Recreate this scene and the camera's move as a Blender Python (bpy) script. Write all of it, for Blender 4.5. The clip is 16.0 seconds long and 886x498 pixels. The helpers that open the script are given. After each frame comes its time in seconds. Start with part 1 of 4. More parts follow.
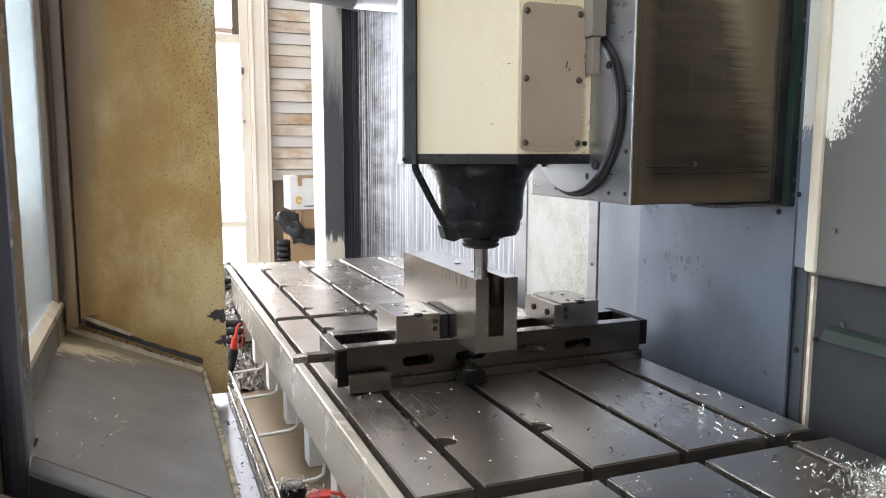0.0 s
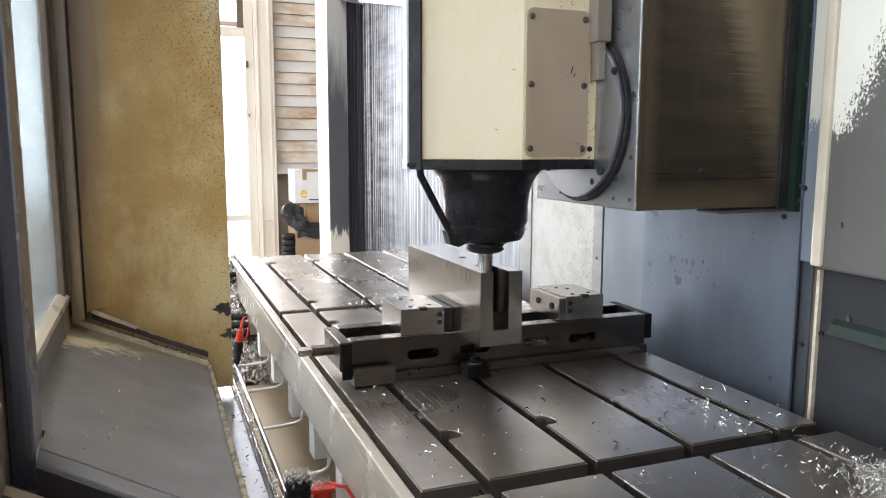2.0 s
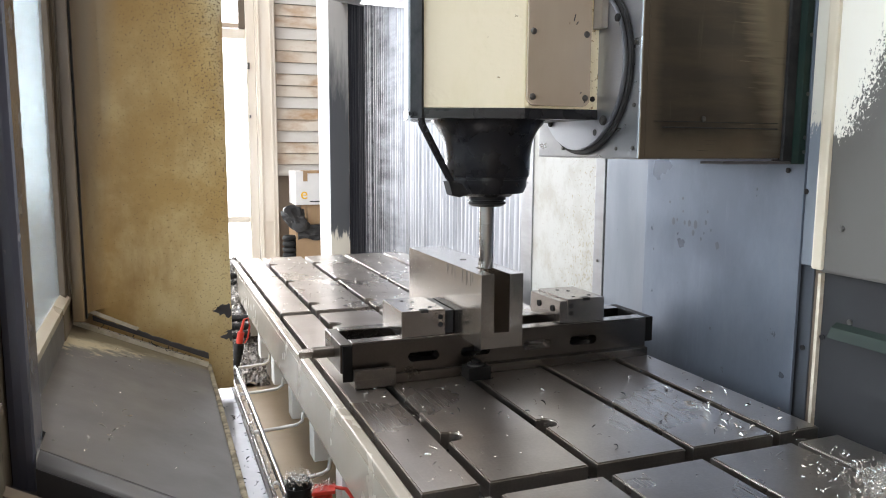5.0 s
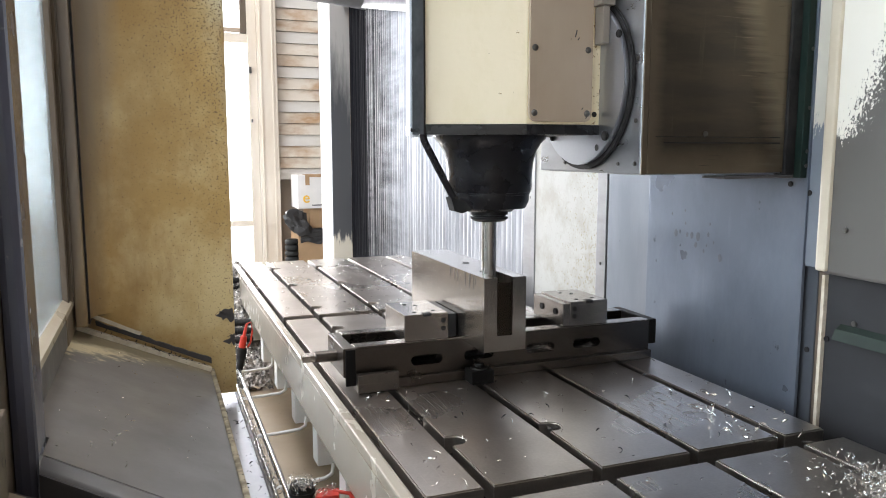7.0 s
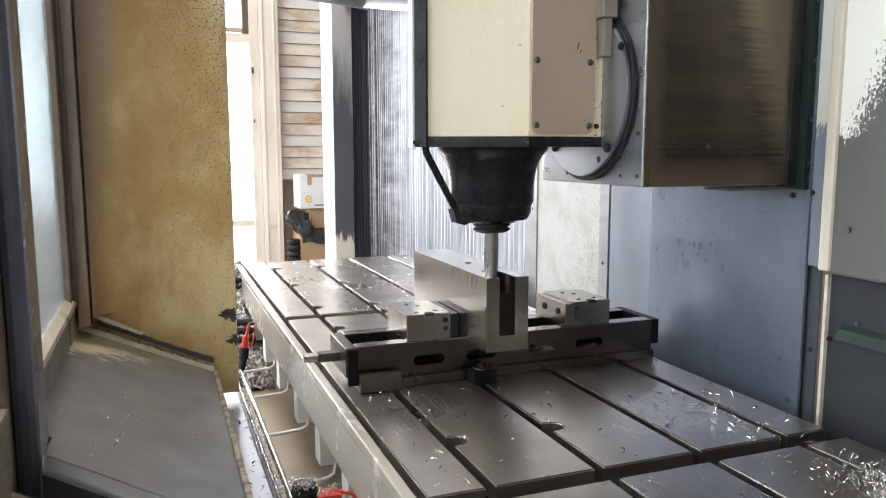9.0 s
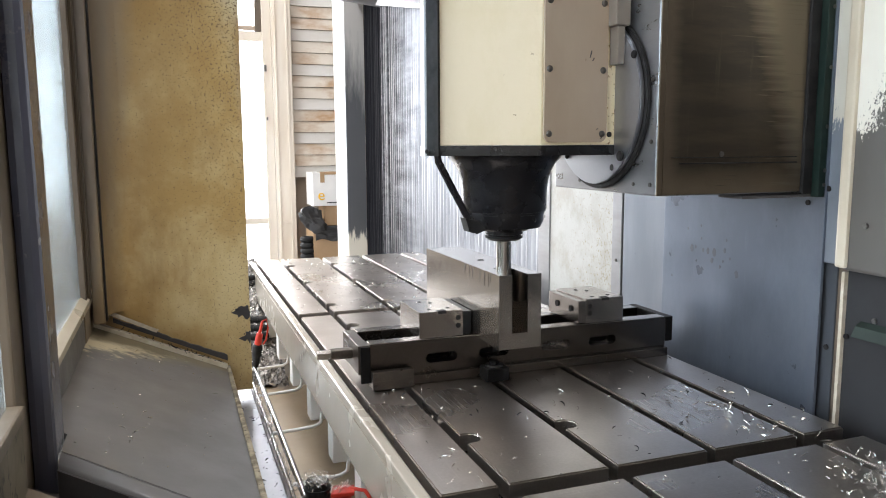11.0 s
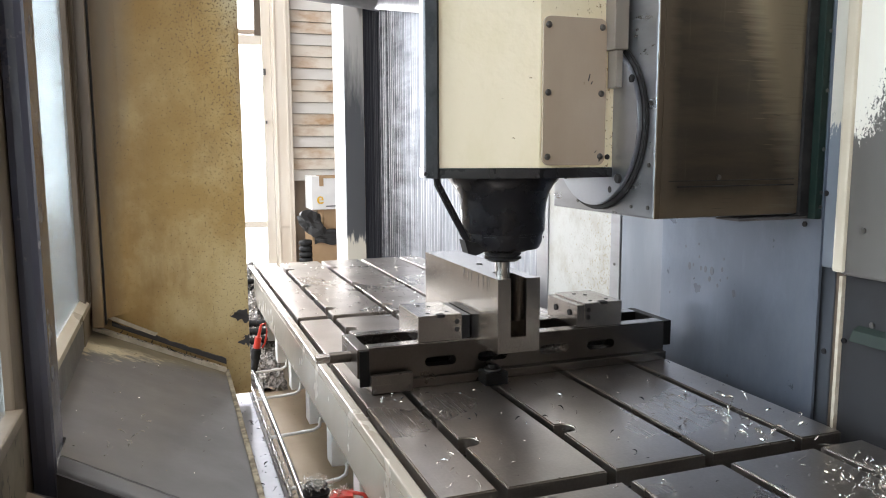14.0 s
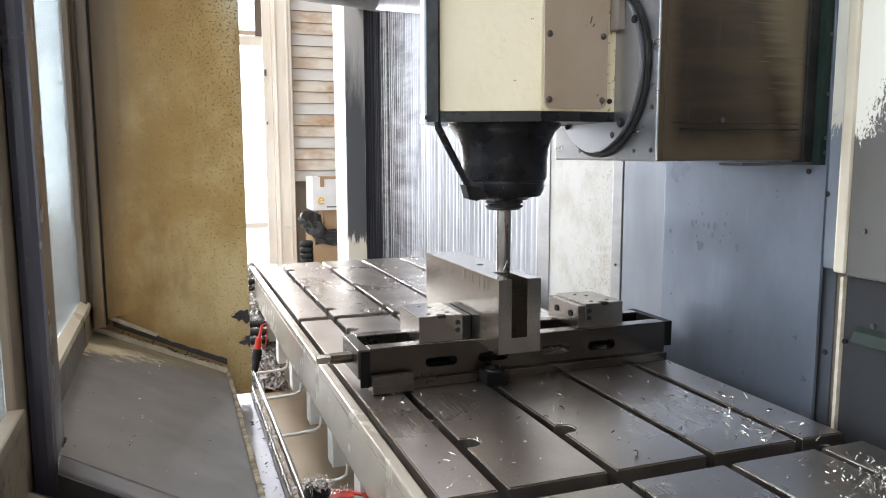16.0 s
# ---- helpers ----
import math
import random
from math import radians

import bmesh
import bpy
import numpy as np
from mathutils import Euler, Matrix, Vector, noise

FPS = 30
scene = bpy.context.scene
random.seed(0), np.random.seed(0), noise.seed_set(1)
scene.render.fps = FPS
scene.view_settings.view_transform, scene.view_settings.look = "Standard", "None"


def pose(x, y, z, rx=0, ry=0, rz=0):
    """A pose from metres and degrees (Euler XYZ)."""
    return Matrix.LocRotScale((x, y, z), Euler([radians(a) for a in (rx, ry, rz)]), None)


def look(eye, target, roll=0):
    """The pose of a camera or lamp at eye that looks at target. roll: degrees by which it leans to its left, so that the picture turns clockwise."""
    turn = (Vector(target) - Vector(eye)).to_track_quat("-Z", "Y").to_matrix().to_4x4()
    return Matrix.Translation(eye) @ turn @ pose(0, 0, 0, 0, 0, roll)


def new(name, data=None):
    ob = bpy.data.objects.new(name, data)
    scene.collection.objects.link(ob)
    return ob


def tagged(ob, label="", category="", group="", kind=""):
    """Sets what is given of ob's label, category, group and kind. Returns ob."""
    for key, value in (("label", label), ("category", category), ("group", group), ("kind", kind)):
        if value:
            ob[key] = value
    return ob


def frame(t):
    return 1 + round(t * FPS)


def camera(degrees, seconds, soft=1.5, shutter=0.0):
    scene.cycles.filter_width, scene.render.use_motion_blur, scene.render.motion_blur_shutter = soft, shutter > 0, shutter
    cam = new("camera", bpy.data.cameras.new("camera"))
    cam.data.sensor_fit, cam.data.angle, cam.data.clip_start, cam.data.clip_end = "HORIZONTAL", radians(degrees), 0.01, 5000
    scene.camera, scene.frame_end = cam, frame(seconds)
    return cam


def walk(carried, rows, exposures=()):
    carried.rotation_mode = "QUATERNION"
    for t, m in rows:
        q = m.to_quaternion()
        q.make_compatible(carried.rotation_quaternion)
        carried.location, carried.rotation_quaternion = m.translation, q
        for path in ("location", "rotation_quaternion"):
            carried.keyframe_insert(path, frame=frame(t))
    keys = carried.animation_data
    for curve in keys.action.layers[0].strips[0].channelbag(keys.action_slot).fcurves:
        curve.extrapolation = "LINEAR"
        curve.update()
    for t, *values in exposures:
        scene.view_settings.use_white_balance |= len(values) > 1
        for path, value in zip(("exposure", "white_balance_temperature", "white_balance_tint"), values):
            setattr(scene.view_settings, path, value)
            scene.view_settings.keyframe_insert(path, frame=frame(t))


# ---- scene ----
cam = camera(61.05, 16.0, soft=1.0)
PATH = [
    (0.0, -0.3658, -1.0357, 1.4277, -21.531, -7.337, 0.108),
    (0.5, -0.3661, -1.0347, 1.4260, -21.405, -7.552, 0.135),
    (1.0, -0.3667, -1.0359, 1.4268, -21.286, -7.632, 0.117),
    (1.5, -0.3670, -1.0348, 1.4275, -21.431, -7.686, 0.213),
    (2.0, -0.3660, -1.0352, 1.4272, -21.180, -7.810, 0.120),
    (2.5, -0.3676, -1.0347, 1.4262, -21.375, -7.811, 0.466),
    (3.0, -0.3648, -1.0345, 1.4261, -21.090, -7.978, 0.479),
    (3.5, -0.3663, -1.0340, 1.4258, -20.830, -7.894, 0.125),
    (4.0, -0.3664, -1.0350, 1.4260, -20.944, -7.811, 0.135),
    (6.5, -0.3678, -1.0335, 1.4301, -21.260, -7.416, 0.355),
    (7.0, -0.3667, -1.0324, 1.4285, -20.963, -7.436, -0.030),
    (7.5, -0.3665, -1.0325, 1.4288, -20.778, -7.456, -0.161),
    (8.0, -0.3664, -1.0326, 1.4281, -20.567, -7.338, -0.309),
    (8.5, -0.3666, -1.0326, 1.4280, -20.708, -7.360, 0.043),
    (9.0, -0.3670, -1.0319, 1.4283, -20.805, -7.437, -0.060),
    (11.5, -0.3651, -1.0290, 1.4284, -19.717, -7.679, -0.316),
    (12.0, -0.3665, -1.0304, 1.4278, -19.855, -7.619, -0.327),
    (12.5, -0.3668, -1.0321, 1.4284, -19.731, -7.563, -0.470),
    (13.0, -0.3665, -1.0324, 1.4288, -19.573, -7.513, -0.627),
    (13.5, -0.3656, -1.0315, 1.4266, -19.659, -7.378, -0.544),
    (14.0, -0.3667, -1.0322, 1.4297, -19.922, -7.385, -0.219),
    (14.5, -0.3668, -1.0315, 1.4296, -19.928, -7.408, -0.181),
    (15.0, -0.3670, -1.0321, 1.4283, -19.854, -7.406, -0.164),
    (15.5, -0.3657, -1.0325, 1.4286, -19.796, -7.377, -0.187),
    (16.0, -0.3673, -1.0324, 1.4291, -19.870, -7.319, -0.198),
]


def eye(x, y, z, yaw, pitch, roll):
    """Camera pose from place, heading, tilt and lean."""
    return pose(x, y, z, 0, 0, yaw) @ pose(0, 0, 0, 90 + pitch) @ pose(0, 0, 0, 0, 0, roll)


walk(cam, [(t, eye(*row)) for t, *row in PATH])

# ---- light ----
world = bpy.data.worlds.new("daylight")
scene.world = world
world.use_nodes = True
wn = world.node_tree
sky = wn.nodes.new("ShaderNodeTexSky")
sky.sky_type, sky.sun_disc = "NISHITA", False
sky.sun_elevation, sky.sun_rotation = radians(40), radians(200)
wn.links.new(sky.outputs[0], wn.nodes["Background"].inputs[0])
wn.nodes["Background"].inputs[1].default_value = 0.10
scene.view_settings.exposure = 0.2


def area_lamp(name, at, target, w, h, watts, colour):
    data = bpy.data.lights.new(name, "AREA")
    data.shape, data.size, data.size_y, data.energy, data.color = "RECTANGLE", w, h, watts, colour
    ob = new(name, data)
    ob.matrix_world = look(at, target)
    return ob


# daylight through the window band and doorway, an assumed unseen skylight, and a front fill
area_lamp("window_light", (-4.3, 1.6, 2.7), (0.5, 1.4, 1.3), 9.0, 2.6, 410, (0.90, 0.935, 1.0))
area_lamp("skylight", (-0.6, 2.6, 5.7), (-0.6, 2.6, 0), 2.4, 6.5, 270, (1.0, 0.965, 0.965))
area_lamp("doorway_light", (0.1, 7.3, 2.0), (0.2, 0, 1.2), 2.0, 3.0, 270, (0.98, 0.965, 1.0))
# fill lamp added before the closed south wall to brighten the head
area_lamp("front_fill", (-2.2, -5.3, 2.2), (0.3, 1, 1.2), 3.0, 2.6, 78, (1.0, 0.94, 0.86))


# ---- materials ----
def material(name, colour, rough=0.5, metal=0.0, colour2=None, scale=8.0, bump=0.0, bump_scale=60.0, stretch=(1, 1, 1), rough_var=0.0,
             speck=None, speck_scale=120.0, speck_at=0.68, amount=(0.35, 0.7), transmission=0.0, coat=0.0, spec=0.5):
    """A procedural surface: two colours mixed by noise, fine grain, specks, uneven gloss and relief."""
    m = bpy.data.materials.new(name)
    m.use_nodes = True
    t = m.node_tree
    n, link = t.nodes, t.links.new
    b = n["Principled BSDF"]
    b.inputs["Base Color"].default_value = (*colour, 1)
    b.inputs["Roughness"].default_value, b.inputs["Metallic"].default_value = rough, metal
    b.inputs["Transmission Weight"].default_value = transmission
    b.inputs["Coat Weight"].default_value = coat
    b.inputs["Specular IOR Level"].default_value = spec
    co = n.new("ShaderNodeTexCoord")
    mp = n.new("ShaderNodeMapping")
    mp.inputs["Scale"].default_value = stretch
    link(co.outputs["Object"], mp.inputs["Vector"])

    def noise_node(sc, detail=6.0, ro=0.6):
        x = n.new("ShaderNodeTexNoise")
        x.inputs["Scale"].default_value, x.inputs["Detail"].default_value, x.inputs["Roughness"].default_value = sc, detail, ro
        link(mp.outputs[0], x.inputs["Vector"])
        return x

    def ramp(src, lo, hi):
        x = n.new("ShaderNodeMapRange")
        x.inputs["From Min"].default_value, x.inputs["From Max"].default_value = lo, hi
        link(src, x.inputs["Value"])
        return x.outputs[0]

    def mix(fac, a, c):
        x = n.new("ShaderNodeMix")
        x.data_type = "RGBA"
        link(fac, x.inputs["Factor"])
        for sock, v in ((x.inputs["A"], a), (x.inputs["B"], c)):
            if isinstance(v, tuple):
                sock.default_value = (*v, 1)
            else:
                link(v, sock)
        return x.outputs["Result"]

    out = colour
    if colour2:
        out = mix(ramp(noise_node(scale).outputs["Fac"], *amount), out, colour2)
    if speck:
        out = mix(ramp(noise_node(speck_scale, 3.0).outputs["Fac"], speck_at, speck_at + 0.04), out, speck)
    if not isinstance(out, tuple):
        link(out, b.inputs["Base Color"])
    if rough_var:
        r = n.new("ShaderNodeMapRange")
        r.inputs["From Min"].default_value, r.inputs["From Max"].default_value = 0.3, 0.7
        r.inputs["To Min"].default_value, r.inputs["To Max"].default_value = max(0.03, rough - rough_var), min(1, rough + rough_var)
        link(noise_node(scale * 2.3).outputs["Fac"], r.inputs["Value"])
        link(r.outputs[0], b.inputs["Roughness"])
    if bump:
        bp = n.new("ShaderNodeBump")
        bp.inputs["Strength"].default_value, bp.inputs["Distance"].default_value = bump, 0.002
        link(noise_node(bump_scale, 4.0).outputs["Fac"], bp.inputs["Height"])
        link(bp.outputs[0], b.inputs["Normal"])
    return m


def steel(name, light, dark, rough, scratch=1.0, mottle=3.5, metal=1.0):
    """Bare machined steel: soft mottling, fine grain, two families of scratches, uneven gloss."""
    m = bpy.data.materials.new(name)
    m.use_nodes = True
    n, link = m.node_tree.nodes, m.node_tree.links.new
    b = n["Principled BSDF"]
    b.inputs["Metallic"].default_value = metal
    co = n.new("ShaderNodeTexCoord")

    def field(scale, stretch=(1, 1, 1), turn=0.0, detail=5.0):
        mp = n.new("ShaderNodeMapping")
        mp.inputs["Scale"].default_value = stretch
        mp.inputs["Rotation"].default_value = (turn * 0.4, turn * 0.7, turn)
        link(co.outputs["Object"], mp.inputs["Vector"])
        x = n.new("ShaderNodeTexNoise")
        x.inputs["Scale"].default_value, x.inputs["Detail"].default_value = scale, detail
        link(mp.outputs[0], x.inputs["Vector"])
        return x.outputs["Fac"]

    def span(src, lo, hi, a, c):
        x = n.new("ShaderNodeMapRange")
        for k, v in (("From Min", lo), ("From Max", hi), ("To Min", a), ("To Max", c)):
            x.inputs[k].default_value = v
        link(src, x.inputs["Value"])
        return x.outputs[0]

    def calc(op, a, c):
        x = n.new("ShaderNodeMath")
        x.operation = op
        for i, v in enumerate((a, c)):
            if isinstance(v, float):
                x.inputs[i].default_value = v
            else:
                link(v, x.inputs[i])
        return x.outputs[0]

    big = span(field(mottle, detail=8.0), 0.3, 0.72, 0.0, 1.0)
    grain = span(field(170.0, detail=2.0), 0.3, 0.7, -0.10, 0.10)
    s1 = span(field(5.0, (90, 1.5, 40), 0.5, 3.0), 0.60, 0.70, 0.0, 0.4 * scratch)
    s2 = span(field(4.0, (1.2, 70, 40), -0.35, 3.0), 0.62, 0.72, 0.0, 0.3 * scratch)
    fac = calc("ADD", calc("ADD", big, grain), calc("ADD", s1, s2))
    mx = n.new("ShaderNodeMix")
    mx.data_type = "RGBA"
    mx.inputs["A"].default_value, mx.inputs["B"].default_value = (*dark, 1), (*light, 1)
    link(fac, mx.inputs["Factor"])
    link(mx.outputs["Result"], b.inputs["Base Color"])
    link(calc("ADD", span(big, 0.0, 1.0, rough + 0.05, rough - 0.04), calc("MULTIPLY", s1, 0.12)), b.inputs["Roughness"])
    bp = n.new("ShaderNodeBump")
    bp.inputs["Strength"].default_value, bp.inputs["Distance"].default_value = 0.06, 0.001
    link(calc("ADD", grain, calc("ADD", s1, s2)), bp.inputs["Height"])
    link(bp.outputs[0], b.inputs["Normal"])
    return m


def glow(name, colour, strength):
    m = bpy.data.materials.new(name)
    m.use_nodes = True
    b = m.node_tree.nodes["Principled BSDF"]
    b.inputs["Base Color"].default_value = (0, 0, 0, 1)
    b.inputs["Emission Color"].default_value = (*colour, 1)
    b.inputs["Emission Strength"].default_value = strength
    return m


M = {
    "plate": steel("ground_steel", (0.65, 0.605, 0.565), (0.40, 0.362, 0.33), 0.285, 0.55),
    "slot": material("oily_slot", (0.035, 0.034, 0.033), 0.55, 0.3, (0.02, 0.02, 0.02), 20, 0.3, 80),
    "vise": steel("vise_steel", (0.165, 0.147, 0.132), (0.115, 0.102, 0.092), 0.26, 0.4, 4.0),
    "side_plate": steel("scuffed_steel", (0.21, 0.192, 0.175), (0.13, 0.118, 0.108), 0.3, 1.2, 14.0),
    "vise_bright": steel("jaw_steel", (0.44, 0.415, 0.395), (0.36, 0.335, 0.315), 0.23, 0.3, 5.0),
    "black_steel": material("black_oxide", (0.016, 0.016, 0.017), 0.34, 0.2, (0.03, 0.03, 0.032), 12, 0.15, 150, rough_var=0.1, spec=0.18),
    "block": steel("milled_steel", (0.50, 0.465, 0.43), (0.42, 0.39, 0.36), 0.20, 0.25, 5.0),
    "tool": material("tool_steel", (0.42, 0.40, 0.38), 0.3, 1.0, (0.34, 0.32, 0.30), 40, 0.0, 60, (1, 1, 0.04), rough_var=0.08),
    "cream_light": material("pale_paint", (0.62, 0.56, 0.45), 0.34, 0.0, (0.52, 0.45, 0.34), 4, 0.1, 60, rough_var=0.1, speck=(0.2, 0.15, 0.1), speck_scale=45, speck_at=0.74),
    "taupe": material("taupe_paint", (0.44, 0.355, 0.275), 0.42, 0.0, (0.37, 0.285, 0.21), 5, 0.12, 90, (1, 1, 0.5), rough_var=0.1, speck=(0.16, 0.10, 0.06), speck_scale=62, speck_at=0.73),
    "nose": material("black_paint", (0.007, 0.007, 0.009), 0.27, 0.0, (0.013, 0.013, 0.015), 6, 0.02, 50, rough_var=0.04, spec=0.35),
    "matte_black": material("blackened_steel", (0.006, 0.006, 0.006), 0.42, 0.0, (0.011, 0.010, 0.010), 20, 0.2, 80, spec=0.12),
    "rubber": material("black_rubber", (0.012, 0.012, 0.013), 0.6, 0.0, (0.035, 0.035, 0.035), 20, 0.2, 80, spec=0.18),
    "blue_panel": material("blue_grey_panel", (0.27, 0.31, 0.37), 0.38, 0.25, (0.22, 0.255, 0.31), 2.2, 0.06, 40, (1, 1, .6), 0.08,
                           speck=(0.10, 0.115, 0.14), speck_scale=11, speck_at=0.74),
    "grey_steel": material("brushed_grey", (0.33, 0.335, 0.345), 0.36, 0.8, (0.26, 0.26, 0.265), 5, 0.1, 120, (1, 1, 4), 0.08),
    "dark_panel": material("dark_panel_paint", (0.036, 0.037, 0.040), 0.40, 0.0, (0.028, 0.028, 0.030), 4, 0.1, 60, rough_var=0.1, spec=0.28),
    "corner": material("grimy_corner_paint", (0.15, 0.118, 0.09), 0.55, 0.0, (0.10, 0.08, 0.06), 6, 0.15, 60, (1, 1, 0.3), rough_var=0.1, spec=0.15),
    "ram_steel": material("dull_grey_steel", (0.32, 0.325, 0.335), 0.32, 0.85, (0.25, 0.253, 0.262), 5, 0.05, 120, (1, 1, 3), 0.08),
    "flange_steel": steel("flange_steel", (0.42, 0.44, 0.48), (0.36, 0.375, 0.41), 0.36, 0.08, 3.0),
    "apron": material("apron_paint", (0.46, 0.42, 0.355), 0.24, 0.15, (0.39, 0.345, 0.28), 3, 0.06, 60, rough_var=0.08, speck=(0.1, 0.08, 0.06), speck_scale=40, speck_at=0.74),
    "mound": material("packed_chips", (0.45, 0.43, 0.41), 0.35, 0.8, (0.10, 0.095, 0.09), 90, 0.8, 130, amount=(0.4, 0.6)),
    "post_paint": material("slate_post_paint", (0.092, 0.097, 0.135), 0.26, 0.0, (0.08, 0.083, 0.115), 3, 0.05, 50, rough_var=0.1),
    "grey_paint": material("grey_paint", (0.17, 0.165, 0.165), 0.42, 0.0, (0.14, 0.135, 0.13), 4, 0.1, 60, rough_var=0.1, speck=(0.3, 0.28, 0.25), speck_scale=90, speck_at=0.73),
    "dark_paint": material("dark_grey_paint", (0.055, 0.053, 0.058), 0.38, 0.0, (0.085, 0.08, 0.08), 5, 0.1, 50, rough_var=0.1, spec=0.18),
    "green": material("dark_green_paint", (0.008, 0.020, 0.017), 0.5, 0.0, (0.02, 0.03, 0.025), 8, 0.1, 60, spec=0.18),
    "white": material("white_paint", (0.82, 0.82, 0.80), 0.5, 0.0, (0.72, 0.71, 0.68), 3, 0.05, 40),
    "hall": material("hall_wall_paint", (0.36, 0.30, 0.24), 0.7, 0.0, (0.27, 0.22, 0.18), 1.2, 0.1, 30),
    "roof": material("dark_roof_boards", (0.10, 0.085, 0.07), 0.8, 0.0, (0.07, 0.06, 0.05), 1.2, 0.1, 30),
    "bed": material("beige_bed_paint", (0.46, 0.38, 0.27), 0.45, 0.0, (0.36, 0.28, 0.19), 3, 0.1, 60, rough_var=0.1, speck=(0.15, 0.11, 0.08), speck_scale=60, speck_at=0.73),
    "concrete": material("concrete", (0.30, 0.29, 0.27), 0.75, 0.0, (0.22, 0.21, 0.2), 2.5, 0.3, 40),
    "slats": material("slat_paint", (0.70, 0.635, 0.545), 0.5, 0.0, (0.45, 0.29, 0.165), 2.2, 0.05, 40, (1.0, 1, 2.2), amount=(0.46, 0.66)),
    "clean_slats": material("pale_slat_paint", (0.70, 0.68, 0.645), 0.5, 0.0, (0.62, 0.585, 0.53), 2.2, 0.05, 40, (0.8, 1, 3.0)),
    "frame_paint": material("door_frame_paint", (0.76, 0.70, 0.61), 0.5, 0.0, (0.66, 0.57, 0.46), 2.2, 0.05, 40, (3, 1, 0.5), amount=(0.35, 0.75)),
    "card": material("cardboard", (0.42, 0.28, 0.16), 0.8, 0.0, (0.36, 0.235, 0.13), 6, 0.1, 60),
    "white_card": material("white_cardboard", (0.80, 0.79, 0.77), 0.7, 0.0, (0.72, 0.71, 0.7), 6),
    "red": material("red_plastic", (0.60, 0.045, 0.025), 0.38, 0.0, (0.48, 0.03, 0.018), 20),
    "yellow": material("yellow_print", (0.85, 0.5, 0.02), 0.6),
    "chip": material("steel_shavings", (0.84, 0.83, 0.81), 0.24, 1.0, (0.66, 0.64, 0.6), 90),
    "bolt": material("bolt_steel", (0.13, 0.125, 0.12), 0.35, 1.0, (0.2, 0.19, 0.18), 60),
    "pipe": material("bright_pipe", (0.62, 0.62, 0.63), 0.25, 1.0, (0.5, 0.5, 0.5), 20),
    "foil": material("galvanised_sheet", (0.27, 0.27, 0.28), 0.5, 0.5, (0.17, 0.17, 0.18), 12, 0.5, 26),
    "tray": material("zinc_tray", (0.36, 0.385, 0.43), 0.4, 0.5, (0.28, 0.295, 0.33), 9, 0.1, 50),
    "dust": material("dry_coolant", (0.36, 0.315, 0.225), 0.8, 0.0, (0.16, 0.135, 0.095), 34, 0.6, 80, amount=(0.42, 0.6), speck=(0.06, 0.05, 0.04), speck_scale=90, speck_at=0.62),
    "plastic": material("black_plastic_bag", (0.03, 0.03, 0.032), 0.35, 0.0, (0.04, 0.04, 0.04), 20, 0.5, 20),
    "pane": material("frosted_pane", (0.70, 0.79, 0.84), 0.22, 0.0, (0.62, 0.73, 0.78), 2.0, transmission=0.95),
    "daylight": glow("outdoor_daylight", (0.93, 0.97, 1.0), 4.0),
    "window_sky": glow("window_daylight", (0.80, 0.93, 1.0), 1.1),
}




